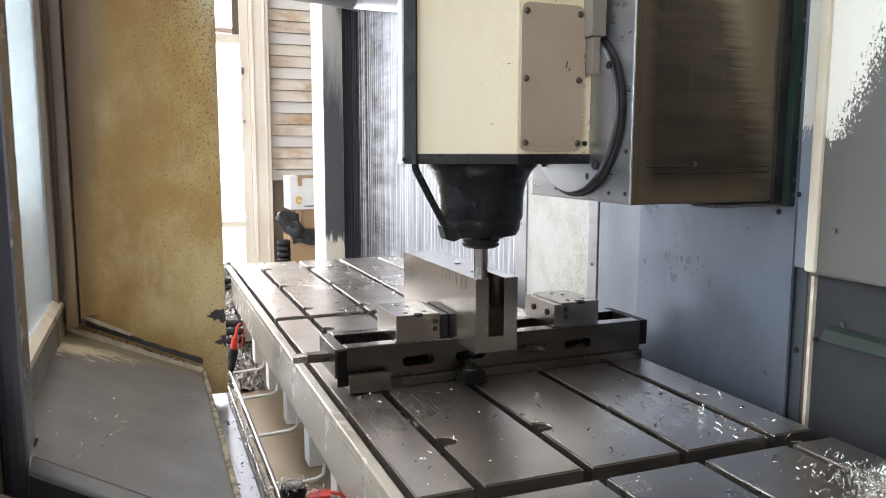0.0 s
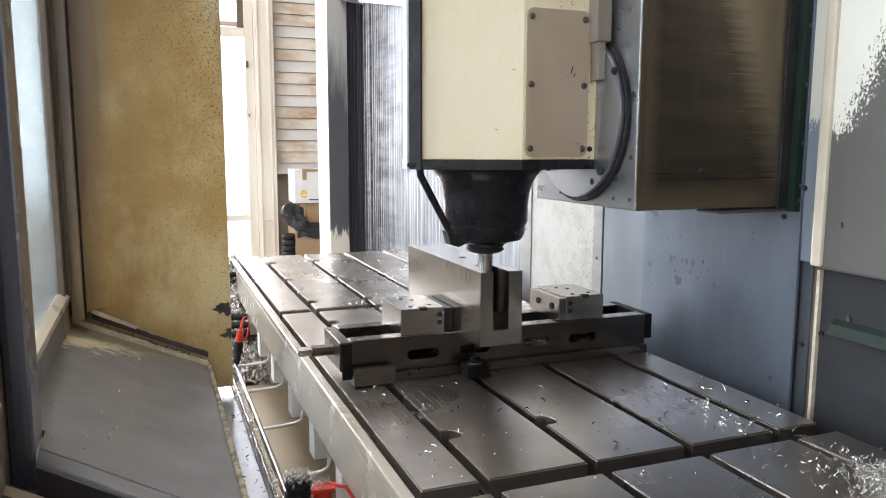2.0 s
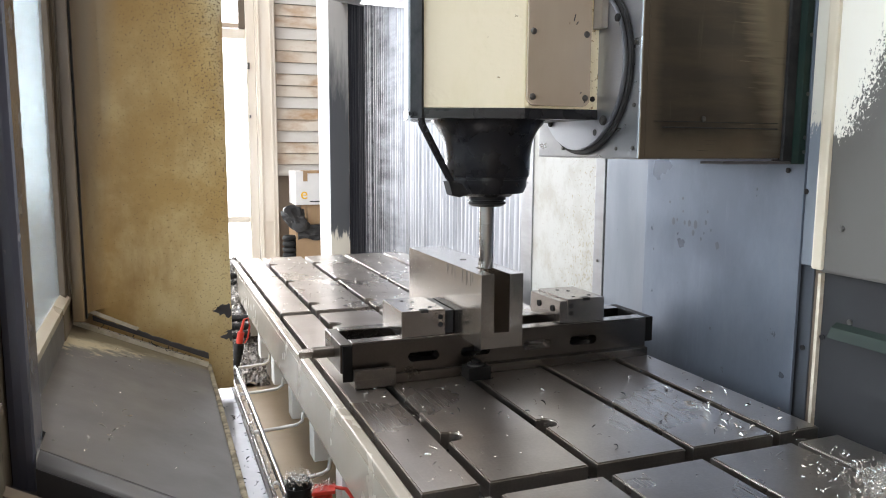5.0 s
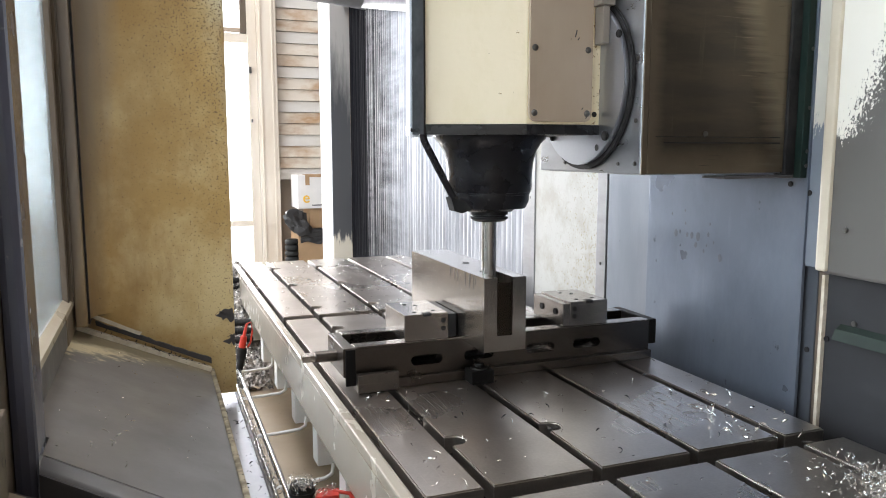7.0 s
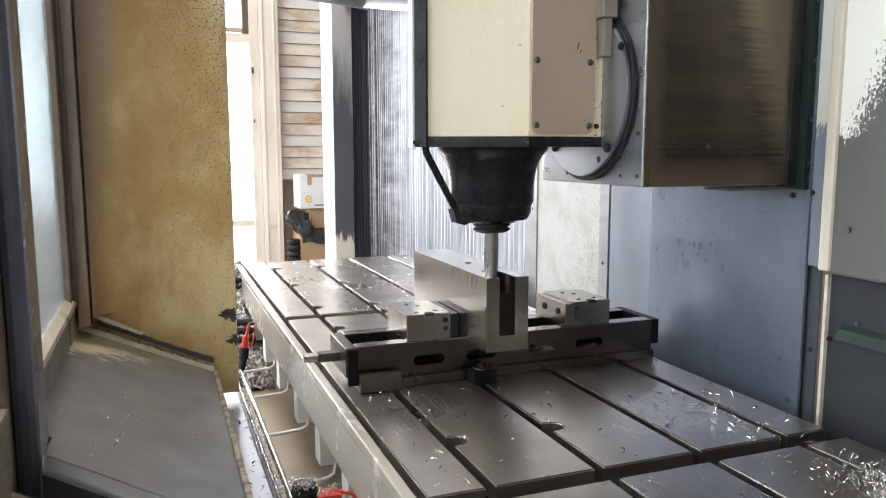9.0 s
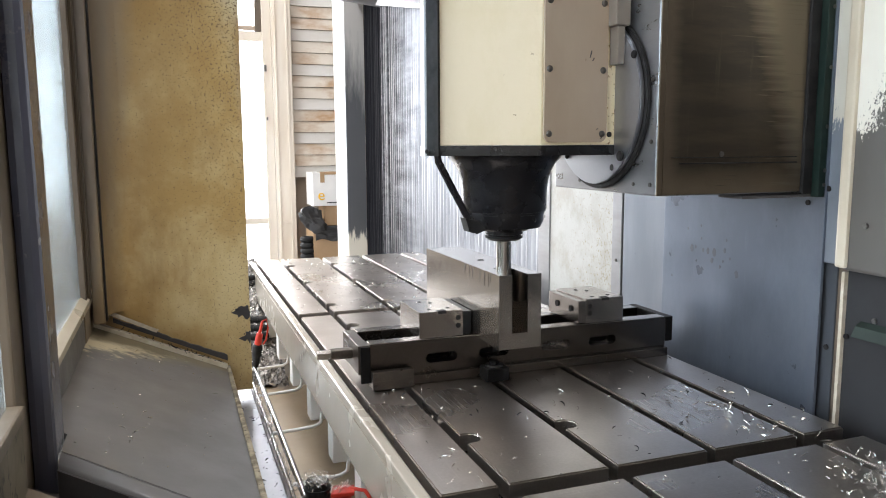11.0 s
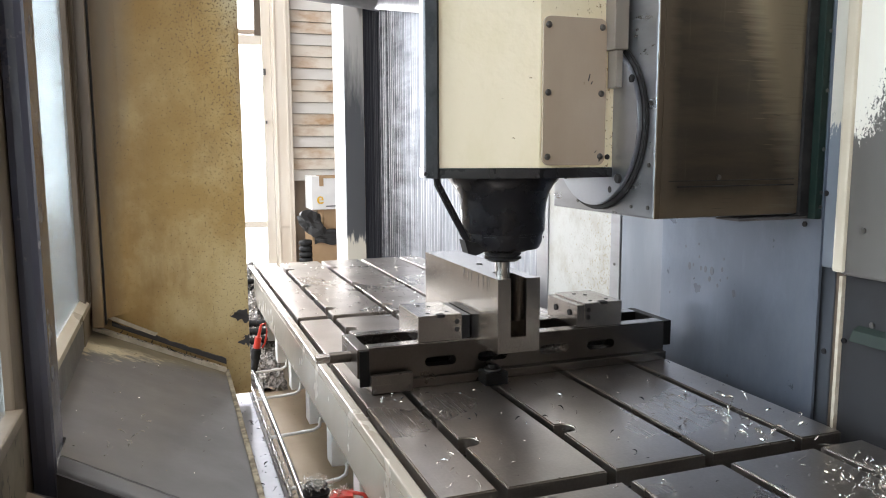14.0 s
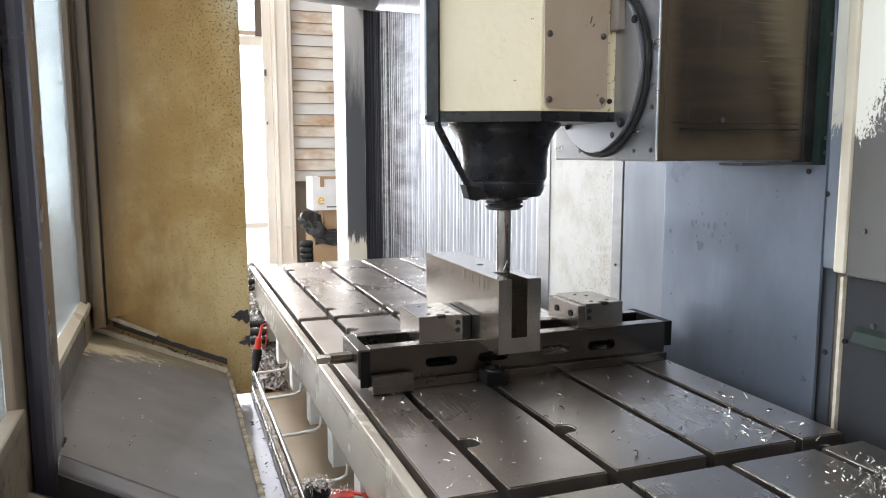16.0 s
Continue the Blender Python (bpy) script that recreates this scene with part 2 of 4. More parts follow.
def layered(name, base, layers, rough=0.45, metal=0.0, bump=0.1, rough_to=None):
    """A surface with layers (colour, weights of x y z, from, to, noise scale, noise amount, stretch): each lies where the weighted place plus noise passes from..to."""
    m = bpy.data.materials.new(name)
    m.use_nodes = True
    n, link = m.node_tree.nodes, m.node_tree.links.new
    b = n["Principled BSDF"]
    b.inputs["Metallic"].default_value, b.inputs["Roughness"].default_value = metal, rough
    co = n.new("ShaderNodeTexCoord")
    out = None
    for colour, weights, lo, hi, scale, amount, stretch in layers:
        mp = n.new("ShaderNodeMapping")
        mp.inputs["Scale"].default_value = stretch
        link(co.outputs["Object"], mp.inputs["Vector"])
        nz = n.new("ShaderNodeTexNoise")
        nz.inputs["Scale"].default_value, nz.inputs["Detail"].default_value, nz.inputs["Roughness"].default_value = scale, 8.0, 0.68
        link(mp.outputs[0], nz.inputs["Vector"])
        dot = n.new("ShaderNodeVectorMath")
        dot.operation = "DOT_PRODUCT"
        link(co.outputs["Object"], dot.inputs[0])
        dot.inputs[1].default_value = weights
        mad = n.new("ShaderNodeMath")
        mad.operation = "MULTIPLY_ADD"
        link(nz.outputs["Fac"], mad.inputs[0])
        mad.inputs[1].default_value = amount
        link(dot.outputs["Value"], mad.inputs[2])
        mr = n.new("ShaderNodeMapRange")
        mr.inputs["From Min"].default_value, mr.inputs["From Max"].default_value = lo + amount * 0.5, hi + amount * 0.5
        link(mad.outputs[0], mr.inputs["Value"])
        mx = n.new("ShaderNodeMix")
        mx.data_type = "RGBA"
        link(mr.outputs[0], mx.inputs["Factor"])
        if out is None:
            mx.inputs["A"].default_value = (*base, 1)
        else:
            link(out, mx.inputs["A"])
        mx.inputs["B"].default_value = (*colour, 1)
        out = mx.outputs["Result"]
    link(out, b.inputs["Base Color"])
    g = n.new("ShaderNodeTexNoise")
    g.inputs["Scale"].default_value, g.inputs["Detail"].default_value = 7.0, 7.0
    link(co.outputs["Object"], g.inputs["Vector"])
    rr = n.new("ShaderNodeMapRange")
    rr.inputs["From Min"].default_value, rr.inputs["From Max"].default_value = 0.3, 0.7
    rr.inputs["To Min"].default_value, rr.inputs["To Max"].default_value = rough, rough_to or min(1.0, rough + 0.2)
    link(g.outputs["Fac"], rr.inputs["Value"])
    link(rr.outputs[0], b.inputs["Roughness"])
    bp = n.new("ShaderNodeBump")
    bp.inputs["Strength"].default_value, bp.inputs["Distance"].default_value = bump, 0.002
    f = n.new("ShaderNodeTexNoise")
    f.inputs["Scale"].default_value = 70.0
    link(co.outputs["Object"], f.inputs["Vector"])
    link(f.outputs["Fac"], bp.inputs["Height"])
    link(bp.outputs[0], b.inputs["Normal"])
    return m


ONE = (1, 1, 1)
M["pane"].node_tree.nodes["Principled BSDF"].inputs["IOR"].default_value = 1.2
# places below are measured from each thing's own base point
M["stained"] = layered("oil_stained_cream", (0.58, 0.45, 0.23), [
    ((0.42, 0.27, 0.095), (0, 0, 0), -0.10, 0.10, 3.0, 1.0, ONE),
    ((0.34, 0.205, 0.065), (-0.25, 0, 0.6), 0.72, 1.15, 5.0, 0.9, ONE),
    ((0.56, 0.49, 0.33), (1.6, 0, 0.5), 1.28, 1.42, 5.0, 0.5, ONE),
    ((0.30, 0.175, 0.055), (0.0, 0, 0.0), 0.02, 0.22, 4.0, 1.0, (1, 1, 0.4)),
    ((0.10, 0.08, 0.045), (0.9, 0, 0.22), 0.78, 0.90, 150.0, 3.2, ONE),
    ((0.17, 0.105, 0.045), (0.45, 0, 0.10), 0.48, 0.62, 150.0, 3.2, ONE),
    # two soft brown layers, darker towards the left corner
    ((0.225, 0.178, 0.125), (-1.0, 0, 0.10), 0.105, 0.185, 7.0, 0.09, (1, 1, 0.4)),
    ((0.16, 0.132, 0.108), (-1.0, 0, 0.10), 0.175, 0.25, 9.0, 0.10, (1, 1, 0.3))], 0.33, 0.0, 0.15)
M["cream"] = layered("cream_paint", (0.86, 0.755, 0.56), [
    ((0.78, 0.68, 0.45), (0, 0, 0), -0.06, 0.16, 4.0, 1.0, (1, 1, 0.5)),
    ((0.66, 0.52, 0.28), (-0.6, 0, -0.5), 0.02, 0.14, 12.0, 0.5, (1, 1, 0.3)),
    ((0.34, 0.23, 0.11), (1.6, 0, 0), 0.50, 0.57, 80.0, 3.0, ONE)], 0.36, 0.0, 0.55)
M["worn_white"] = layered("worn_white_paint", (0.095, 0.088, 0.078), [
    ((0.108, 0.102, 0.095), (0, 0, 0), -0.1, 0.15, 3.0, 1.0, ONE),
    ((0.74, 0.71, 0.63), (0, 2.2, 1.0), 2.665, 2.70, 190.0, 0.55, (1, 1, 0.7)),
    ((0.102, 0.096, 0.088), (0, 0, -1.0), -1.455, -1.448, 60.0, 0.16, (1, 1.6, 0.5))], 0.38)
M["white_stain"] = layered("stained_white_panel", (0.40, 0.40, 0.375), [
    ((0.33, 0.315, 0.275), (0, 0, 0), -0.05, 0.12, 9.0, 1.0, ONE),
    ((0.27, 0.24, 0.17), (0, -0.7, -0.2), 0.02, 0.10, 110.0, 2.4, ONE)], 0.42)
M["end_plate"] = layered("scratched_end_plate", (0.10, 0.105, 0.115), [
    ((0.50, 0.49, 0.47), (1.2, 0, 1.0), 1.75, 2.2, 6.0, 0.7, (6, 1, 0.7)),
    ((0.74, 0.70, 0.60), (0, 0, -1.0), -0.84, -0.79, 26.0, 0.35, (2.5, 1, 0.35))], 0.42)
M["chute_paint"] = layered("dusty_grey_paint", (0.178, 0.172, 0.174), [
    ((0.140, 0.133, 0.132), (0, 0, 0), -0.1, 0.12, 3.0, 1.0, ONE),
    ((0.22, 0.20, 0.15), (-0.5, 1.0, 0), 0.39, 0.46, 9.0, 0.28, ONE),
    ((0.62, 0.54, 0.37), (-0.9, 1.0, 0), 0.385, 0.44, 22.0, 0.45, (1, 1.6, 1)),
    ((0.20, 0.165, 0.105), (-0.25, 1.0, 0), 0.455, 0.50, 16.0, 0.12, ONE),
    ((0.34, 0.32, 0.28), (0, 0, 0), 0.23, 0.26, 110.0, 1.0, ONE)], 0.30, 0.0, 0.1)
M["grimy_cream"] = layered("grimy_cream_paint", (0.215, 0.170, 0.122), [
    ((0.145, 0.112, 0.08), (0, 0, 0), -0.08, 0.12, 6.0, 1.0, (1, 1, 0.3)),
    ((0.05, 0.04, 0.03), (0, 0, 0), 0.20, 0.24, 60.0, 1.0, (1, 1, 0.5))], 0.4)
M["blotched"] = layered("blotched_olive_paint", (0.20, 0.168, 0.115), [
    ((0.13, 0.105, 0.07), (0, 0, 0), -0.08, 0.12, 8.0, 1.0, ONE),
    ((0.045, 0.04, 0.03), (0, 0, 0), 0.05, 0.09, 26.0, 1.0, (1, 1, 0.7))], 0.42)
M["bead"] = material("old_sealant", (0.68, 0.63, 0.53), 0.55, 0.0, (0.50, 0.43, 0.32), 30, 0.4, 120)
M["worn_flange"] = layered("worn_flange_paint", (0.20, 0.225, 0.265), [
    ((0.165, 0.185, 0.215), (0, 0, 0), -0.1, 0.15, 4.0, 1.0, (1, 1, 0.4)),
    ((0.66, 0.625, 0.54), (0, 0, 1.0), 1.475, 1.485, 60.0, 0.16, (1, 1.6, 0.5))], 0.38)
M["lug_paint"] = material("grey_taupe_paint", (0.27, 0.235, 0.20), 0.34, 0.2, (0.22, 0.19, 0.16), 5, 0.06, 60, (1, 1, 0.4), 0.08)
M["pale_panel"] = layered("pale_blue_grey_panel", (0.24, 0.265, 0.305), [
    ((0.20, 0.222, 0.26), (0, 0, 0), -0.08, 0.12, 3.0, 1.0, (1, 1.5, 0.3)),
    ((0.15, 0.17, 0.205), (0, 0, 0), 0.19, 0.23, 30.0, 1.0, ONE)], 0.28, 0.5, 0.05, 0.42)
M["strip_paint"] = material("dark_blue_grey_paint", (0.072, 0.080, 0.094), 0.42, 0.1, (0.052, 0.057, 0.066), 6, 0.08, 60, (1, 1, 0.3), rough_var=0.1, spec=0.3)
M["drip"] = material("dried_drip", (0.085, 0.098, 0.12), 0.4, 0.3, (0.11, 0.125, 0.15), 60)
M["green_grey"] = material("grey_green_paint", (0.026, 0.040, 0.034), 0.5, 0.0, (0.02, 0.03, 0.026), 7, 0.1, 60, rough_var=0.1, spec=0.25)
# right sheen band and lit bottom edge: reflections painted into the colour
M["ram_sheet"] = layered("stainless_stains_and_sheen", (0.078, 0.060, 0.043), [
    ((0.055, 0.045, 0.034), (0, 0, 0), -0.08, 0.10, 5.0, 1.0, (0.6, 1, 4)),
    ((0.225, 0.185, 0.13), (1.0, 0, 0.35), 0.565, 0.63, 14.0, 0.10, (0.15, 1, 6)),
    ((0.125, 0.098, 0.07), (-1.0, 0, 0), -0.250, -0.225, 14.0, 0.03, (0.15, 1, 6)),
    ((0.16, 0.125, 0.085), (0, 0, -1.0), -0.165, -0.12, 8.0, 0.05, (1, 1, 1)),
    ((0.14, 0.115, 0.08), (0, 0, 0), 0.10, 0.3, 20.0, 1.0, (3.0, 1, 0.12)),
    ((0.19, 0.155, 0.11), (0.4, 0, 0), 0.28, 0.36, 30.0, 1.0, (0.12, 1, 5)),
    ((0.035, 0.03, 0.025), (0, 0, 0), 0.16, 0.22, 16.0, 1.0, (0.35, 1, 9))], 0.26, 0.75, 0.06)
M["blue_panel"] = layered("blue_grey_panel", (0.190, 0.220, 0.275), [
    ((0.140, 0.165, 0.212), (0, 0, 0), -0.08, 0.12, 2.5, 1.0, (1, 1, 0.5)),
    ((0.085, 0.10, 0.125), (0, 0, 0.0), 0.165, 0.20, 26.0, 1.0, (1, 1, 0.7)),
    ((0.20, 0.225, 0.27), (0, 0, 0), 0.12, 0.3, 9.0, 1.0, (1, 1.6, 0.15))], 0.26, 0.6, 0.05, 0.4)
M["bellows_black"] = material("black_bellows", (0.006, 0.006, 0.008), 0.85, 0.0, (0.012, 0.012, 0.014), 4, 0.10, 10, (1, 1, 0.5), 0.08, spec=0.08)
# dark reflection in the far folds, painted as their colour
M["bellows_reflection"] = material("bellows_painted_reflection", (0.045, 0.046, 0.052), 0.5, 0.3, (0.012, 0.012, 0.015), 5, 0.10, 10, (1, 0.6, 3.0), 0.1, spec=0.25, amount=(0.4, 0.6))
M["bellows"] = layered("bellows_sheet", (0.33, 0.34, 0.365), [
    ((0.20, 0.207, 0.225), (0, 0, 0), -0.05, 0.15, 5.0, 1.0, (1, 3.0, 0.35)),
    # wavy dark reflection painted in, deepening towards the far end
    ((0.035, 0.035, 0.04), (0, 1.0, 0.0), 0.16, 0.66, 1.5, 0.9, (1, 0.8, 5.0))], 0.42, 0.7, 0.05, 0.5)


# ---- building blocks ----
ORG = {}


def thing(name, at, label, category, group="", kind=""):
    ob = new(name)
    ob.location = at
    ob.empty_display_size = 0.05
    ORG[ob.name] = Vector(at)
    return tagged(ob, label, category, group, kind)


def part(name, bm, mat, parent=None, label="", smooth=False):
    """Links a bmesh in world metres as one mesh under a thing or part."""
    me = bpy.data.meshes.new(name)
    org = ORG[parent.name] if parent else Vector()
    if org.length:
        bmesh.ops.translate(bm, verts=bm.verts, vec=-org)
    bm.to_mesh(me)
    bm.free()
    me.materials.append(mat)
    if smooth:
        for p in me.polygons:
            p.use_smooth = True
        me.set_sharp_from_angle(angle=radians(38))
    ob = new(name, me)
    ob.parent = parent
    ORG[ob.name] = org
    return tagged(ob, label)


def solo(name, bm, mat, label, category, group="", kind="", smooth=False):
    return tagged(part(name, bm, mat, None, smooth=smooth), label, category, group, kind)


def box(x0, x1, y0, y1, z0, z1, bev=0.0, bm=None):
    own = bmesh.new()
    bmesh.ops.create_cube(own, size=1, matrix=Matrix.Translation(((x0 + x1) / 2, (y0 + y1) / 2, (z0 + z1) / 2)) @ Matrix.Diagonal((x1 - x0, y1 - y0, z1 - z0, 1)))
    if bev:
        bmesh.ops.bevel(own, geom=own.edges[:], offset=bev, segments=2, profile=0.6, affect="EDGES")
    return join(bm, own)


def join(bm, own):
    if bm is None:
        return own
    me = bpy.data.meshes.new("tmp")
    own.to_mesh(me)
    own.free()
    bm.from_mesh(me)
    bpy.data.meshes.remove(me)
    return bm


def rod(p0, p1, r, seg=20, r2=None, bm=None, bev=0.0):
    p0, p1 = Vector(p0), Vector(p1)
    own = bmesh.new()
    d = p1 - p0
    m = Matrix.Translation((p0 + p1) / 2) @ d.to_track_quat("Z", "Y").to_matrix().to_4x4()
    bmesh.ops.create_cone(own, cap_ends=True, segments=seg, radius1=r, radius2=r if r2 is None else r2, depth=d.length, matrix=m)
    if bev:
        caps = [e for f in own.faces if len(f.verts) > 4 for e in f.edges]
        bmesh.ops.bevel(own, geom=list(set(caps)), offset=bev, segments=2, affect="EDGES")
    return join(bm, own)


def prism(poly, z0, z1, bev=0.0, bm=None, axis="z"):
    """A closed outline (counter-clockwise) pushed up from z0 to z1; axis y or x: the outline stands in xz or yz."""
    own = bmesh.new()

    def at(a, b, c):
        return (a, b, c) if axis == "z" else (a, c, b) if axis == "y" else (c, a, b)
    lo = [own.verts.new(at(a, b, z0)) for a, b in poly]
    hi = [own.verts.new(at(a, b, z1)) for a, b in poly]
    own.faces.new(lo[::-1])
    top = own.faces.new(hi)
    for i in range(len(poly)):
        j = (i + 1) % len(poly)
        own.faces.new((lo[i], lo[j], hi[j], hi[i]))
    bmesh.ops.recalc_face_normals(own, faces=own.faces)
    if bev:
        bmesh.ops.bevel(own, geom=list(top.edges), offset=bev, segments=2, affect="EDGES")
    return join(bm, own)


def lathe(profile, cx, cy, seg=48, bm=None):
    """A turned body round the upright through (cx, cy) from (radius, z) pairs."""
    own = bmesh.new()
    rings = [[own.verts.new((cx + r * math.cos(a), cy + r * math.sin(a), z)) for a in (math.tau * k / seg for k in range(seg))] for r, z in profile]
    for a, b in zip(rings, rings[1:]):
        for k in range(seg):
            j = (k + 1) % seg
            own.faces.new((a[k], a[j], b[j], b[k]))
    own.faces.new(rings[0])
    own.faces.new(rings[-1])
    bmesh.ops.recalc_face_normals(own, faces=own.faces)
    return join(bm, own)


def tube(points, r, seg=10, bm=None):
    """A round hose along points."""
    own = bmesh.new()
    pts = [Vector(p) for p in points]
    rings = []
    for i, p in enumerate(pts):
        d = (pts[min(i + 1, len(pts) - 1)] - pts[max(i - 1, 0)]).normalized()
        q = d.to_track_quat("Z", "Y")
        rings.append([own.verts.new(p + q @ Vector((r * math.cos(a), r * math.sin(a), 0))) for a in (math.tau * k / seg for k in range(seg))])
    for a, b in zip(rings, rings[1:]):
        for k in range(seg):
            j = (k + 1) % seg
            own.faces.new((a[k], a[j], b[j], b[k]))
    own.faces.new(rings[0][::-1])
    own.faces.new(rings[-1])
    bmesh.ops.recalc_face_normals(own, faces=own.faces)
    return join(bm, own)


def socket_screw(at, way, r, parent, mat="bolt", name="screw"):
    """A round-headed screw with a socket, its head facing along way."""
    at, way = Vector(at), Vector(way).normalized()
    bm = rod(at, at + way * r * 0.7, r, 14, bev=r * 0.15)
    join(bm, rod(at + way * r * 0.5, at + way * r * 0.72, r * 0.45, 6))
    return part(name, bm, M[mat], parent, smooth=True)


# ---- hall ----
hall_floor = solo("floor", box(-4.5, 5, -5.5, 7.2, -0.2, 0), M["concrete"], "grey worn concrete workshop floor", "floor", kind="structure")
solo("ceiling", box(-4.7, 5.2, -5.7, 7.4, 5.8, 6.0), M["roof"], "dark workshop roof", "ceiling", kind="structure")
solo("wall_east", box(5.0, 5.2, -5.5, 7.2, 0, 5.8), M["hall"], "grey painted workshop wall", "wall", kind="structure")
solo("wall_south", box(-4.5, 5, -5.7, -5.5, 0, 5.8), M["hall"], "grey painted workshop wall", "wall", kind="structure")
bm = box(-4.7, -4.5, -5.5, 7.2, 0, 1.2)
box(-4.7, -4.5, -5.5, 7.2, 4.0, 5.8, bm=bm)
solo("wall_west", bm, M["hall"], "pale workshop wall with a long window band", "wall", kind="structure")
solo("window_1", box(-4.75, -4.7, -5.5, 7.2, 1.2, 4.0), M["window_sky"], "bright daylight behind the window band", "window", kind="structure")
# far end with the bright doorway
bm = box(-4.5, -2.6, 6.5, 6.7, 0, 5.8)
box(-0.95, -0.6, 6.5, 6.7, 0, 5.8, bm=bm)
box(-2.6, -0.95, 6.5, 6.7, 0, 0.9, bm=bm)
box(-2.6, -0.95, 6.5, 6.7, 3.6, 5.8, bm=bm)
box(0.787, 5, 6.62, 6.8, 0, 5.8, bm=bm)
box(-0.6, 0.787, 6.5, 6.7, 3.6, 5.8, bm=bm)
solo("wall_north", bm, M["hall"], "pale workshop end wall with a doorway", "wall", kind="structure")
solo("backdrop", box(-3, 3, 8.4, 8.42, -0.5, 4.5), M["daylight"], "overexposed bright daylight outside the doorway", "sky", kind="structure")
win = thing("window_2", (-1.8, 6.5, 0.9), "bright window beside the doorway with a pale frame", "window", kind="structure")
part("window_bar", box(-2.6, -0.95, 6.55, 6.61, 2.40, 2.49, 0.004), M["frame_paint"], win)
part("window_sill", box(-2.6, -0.95, 6.44, 6.62, 0.901, 0.94, 0.004), M["frame_paint"], win)
door = thing("door_1", (0.2, 6.5, 0), "pale wooden door frame with glazed bright panes", "door", kind="structure")
part("post", box(0.514, 0.598, 6.44, 6.56, 0, 3.6, 0.006), M["frame_paint"], door)
part("post", box(0.60, 0.785, 6.42, 6.62, 0, 3.6, 0.008), M["frame_paint"], door)
part("moulding", box(0.625, 0.64, 6.41, 6.42, 0, 3.6, 0.003), M["frame_paint"], door)
part("moulding", box(0.735, 0.75, 6.41, 6.42, 0, 3.6, 0.003), M["frame_paint"], door)
part("moulding", box(0.64, 0.735, 6.412, 6.42, 0.70, 0.72, 0.002), M["frame_paint"], door)
part("rail", box(-0.6, 0.514, 6.46, 6.54, 2.44, 2.53, 0.006), M["frame_paint"], door)
part("rail", box(-0.6, 0.514, 6.46, 6.54, 0.70, 0.76, 0.006), M["frame_paint"], door)
part("window_frame", box(0.455, 0.514, 6.45, 6.55, 2.53, 3.6, 0.006), M["corner"], door)
part("window_bar", box(-0.6, 0.455, 6.45, 6.55, 2.54, 2.58, 0.006), M["taupe"], door)
part("latch", box(0.52, 0.545, 6.42, 6.44, 2.16, 2.22, 0.004), M["bolt"], door)
part("latch", box(0.53, 0.545, 6.42, 6.44, 1.70, 1.73, 0.003), M["bolt"], door)

# slatted shutter beside the doorway
shutter = thing("slatted_shutter", (1.1, 6.5, 0), "cream painted shutter of wide horizontal slats, stained brown", "shutter", kind="structure")
for k in range(22):
    z = 1.148 + 0.1105 * k
    own = prism([(6.535, z), (6.56, z), (6.56, z + 0.106), (6.55, z + 0.106)], 0.79, 1.9, axis="x")
    part("slat", own, M["slats" if k % 3 else "clean_slats"], shutter)

# ---- machine: table ----
ZT = 0.9
table = thing("machine_table", (0.4, 0.5, 0.0), "long steel milling table with T-slots and scattered chips", "machine table")
body = box(-0.0125, 0.82, -1.40, 2.62, 0.785, ZT - 0.038)
part("table_core", body, M["slot"], table, "dark oily T-slot channel floor")
SLOT_R = [0.1155, 0.3155, 0.5155, 0.7155]
W = 0.018
COLS = [(0.0, SLOT_R[0] - W)] + [(SLOT_R[i], SLOT_R[i + 1] - W) for i in range(3)] + [(SLOT_R[3], 0.811)]
ROWS = [(-1.38, -0.044), (0.0, 1.311), (1.355, 2.603)]
NOTCH = [0.20, 0.68, 1.15, 1.47, 1.93, 2.38, -0.3, -0.8]
for y0, y1 in ROWS:
    for c, (x0, x1) in enumerate(COLS):
        poly = [(x0, y0), (x1, y0), (x1, y1), (x0, y1)]
        if c in (1, 2):
            for yn in sorted((v for v in NOTCH if y0 < v < y1), reverse=True):
                r = 0.021
                poly.append((x0, yn + r))
                poly += [(x0 + 0.012 + r * math.cos(a), yn + r * math.sin(a)) for a in (radians(90 - 15 * k) for k in range(13))]
                poly.append((x0, yn - r))
        part("plate", prism(poly, ZT - 0.034, ZT, 0.0026), M["plate"], table)
# painted rim and apron along the operator side
part("rim", box(-0.034, -0.011, -1.40, 2.62, 0.79, ZT - 0.006, 0.004), M["apron"], table, "cream painted table edge")
part("apron", prism([(-0.042, 0.782), (-0.012, 0.782), (-0.012, 0.86), (-0.036, 0.876)], -1.40, 2.62, axis="y"), M["apron"], table, "cream painted sheet apron")
for yb in (-0.1, 0.17, 0.40, 0.68, 0.98, 1.30, 1.62, 1.95, 2.3):
    part("bracket", box(-0.038, 0.07, yb - 0.028, yb + 0.028, 0.690, 0.784, 0.003), M["white"], table)

# machine bed below
bed = thing("machine_bed", (0.4, 0.5, 0), "beige painted cast machine bed under the table", "machine bed")
part("bed_body", box(0.07, 0.86, -1.6, 3.0, 0, 0.784, 0.01), M["bed"], bed)
part("bed_ledge", box(-0.165, 0.08, -1.6, 3.0, 0, 0.58, 0.006), M["bed"], bed)

# ---- vise ----
vise = thing("machine_vise", (0.42, 0.62, ZT), "dark steel double machine vise clamped across the table", "vise")
VY0, VY1, VZ = 0.545, 0.705, 0.996
part("base_flange", box(0.03, 0.806, VY0 - 0.012, VY1 + 0.012, ZT, ZT + 0.022, 0.002), M["vise"], vise)


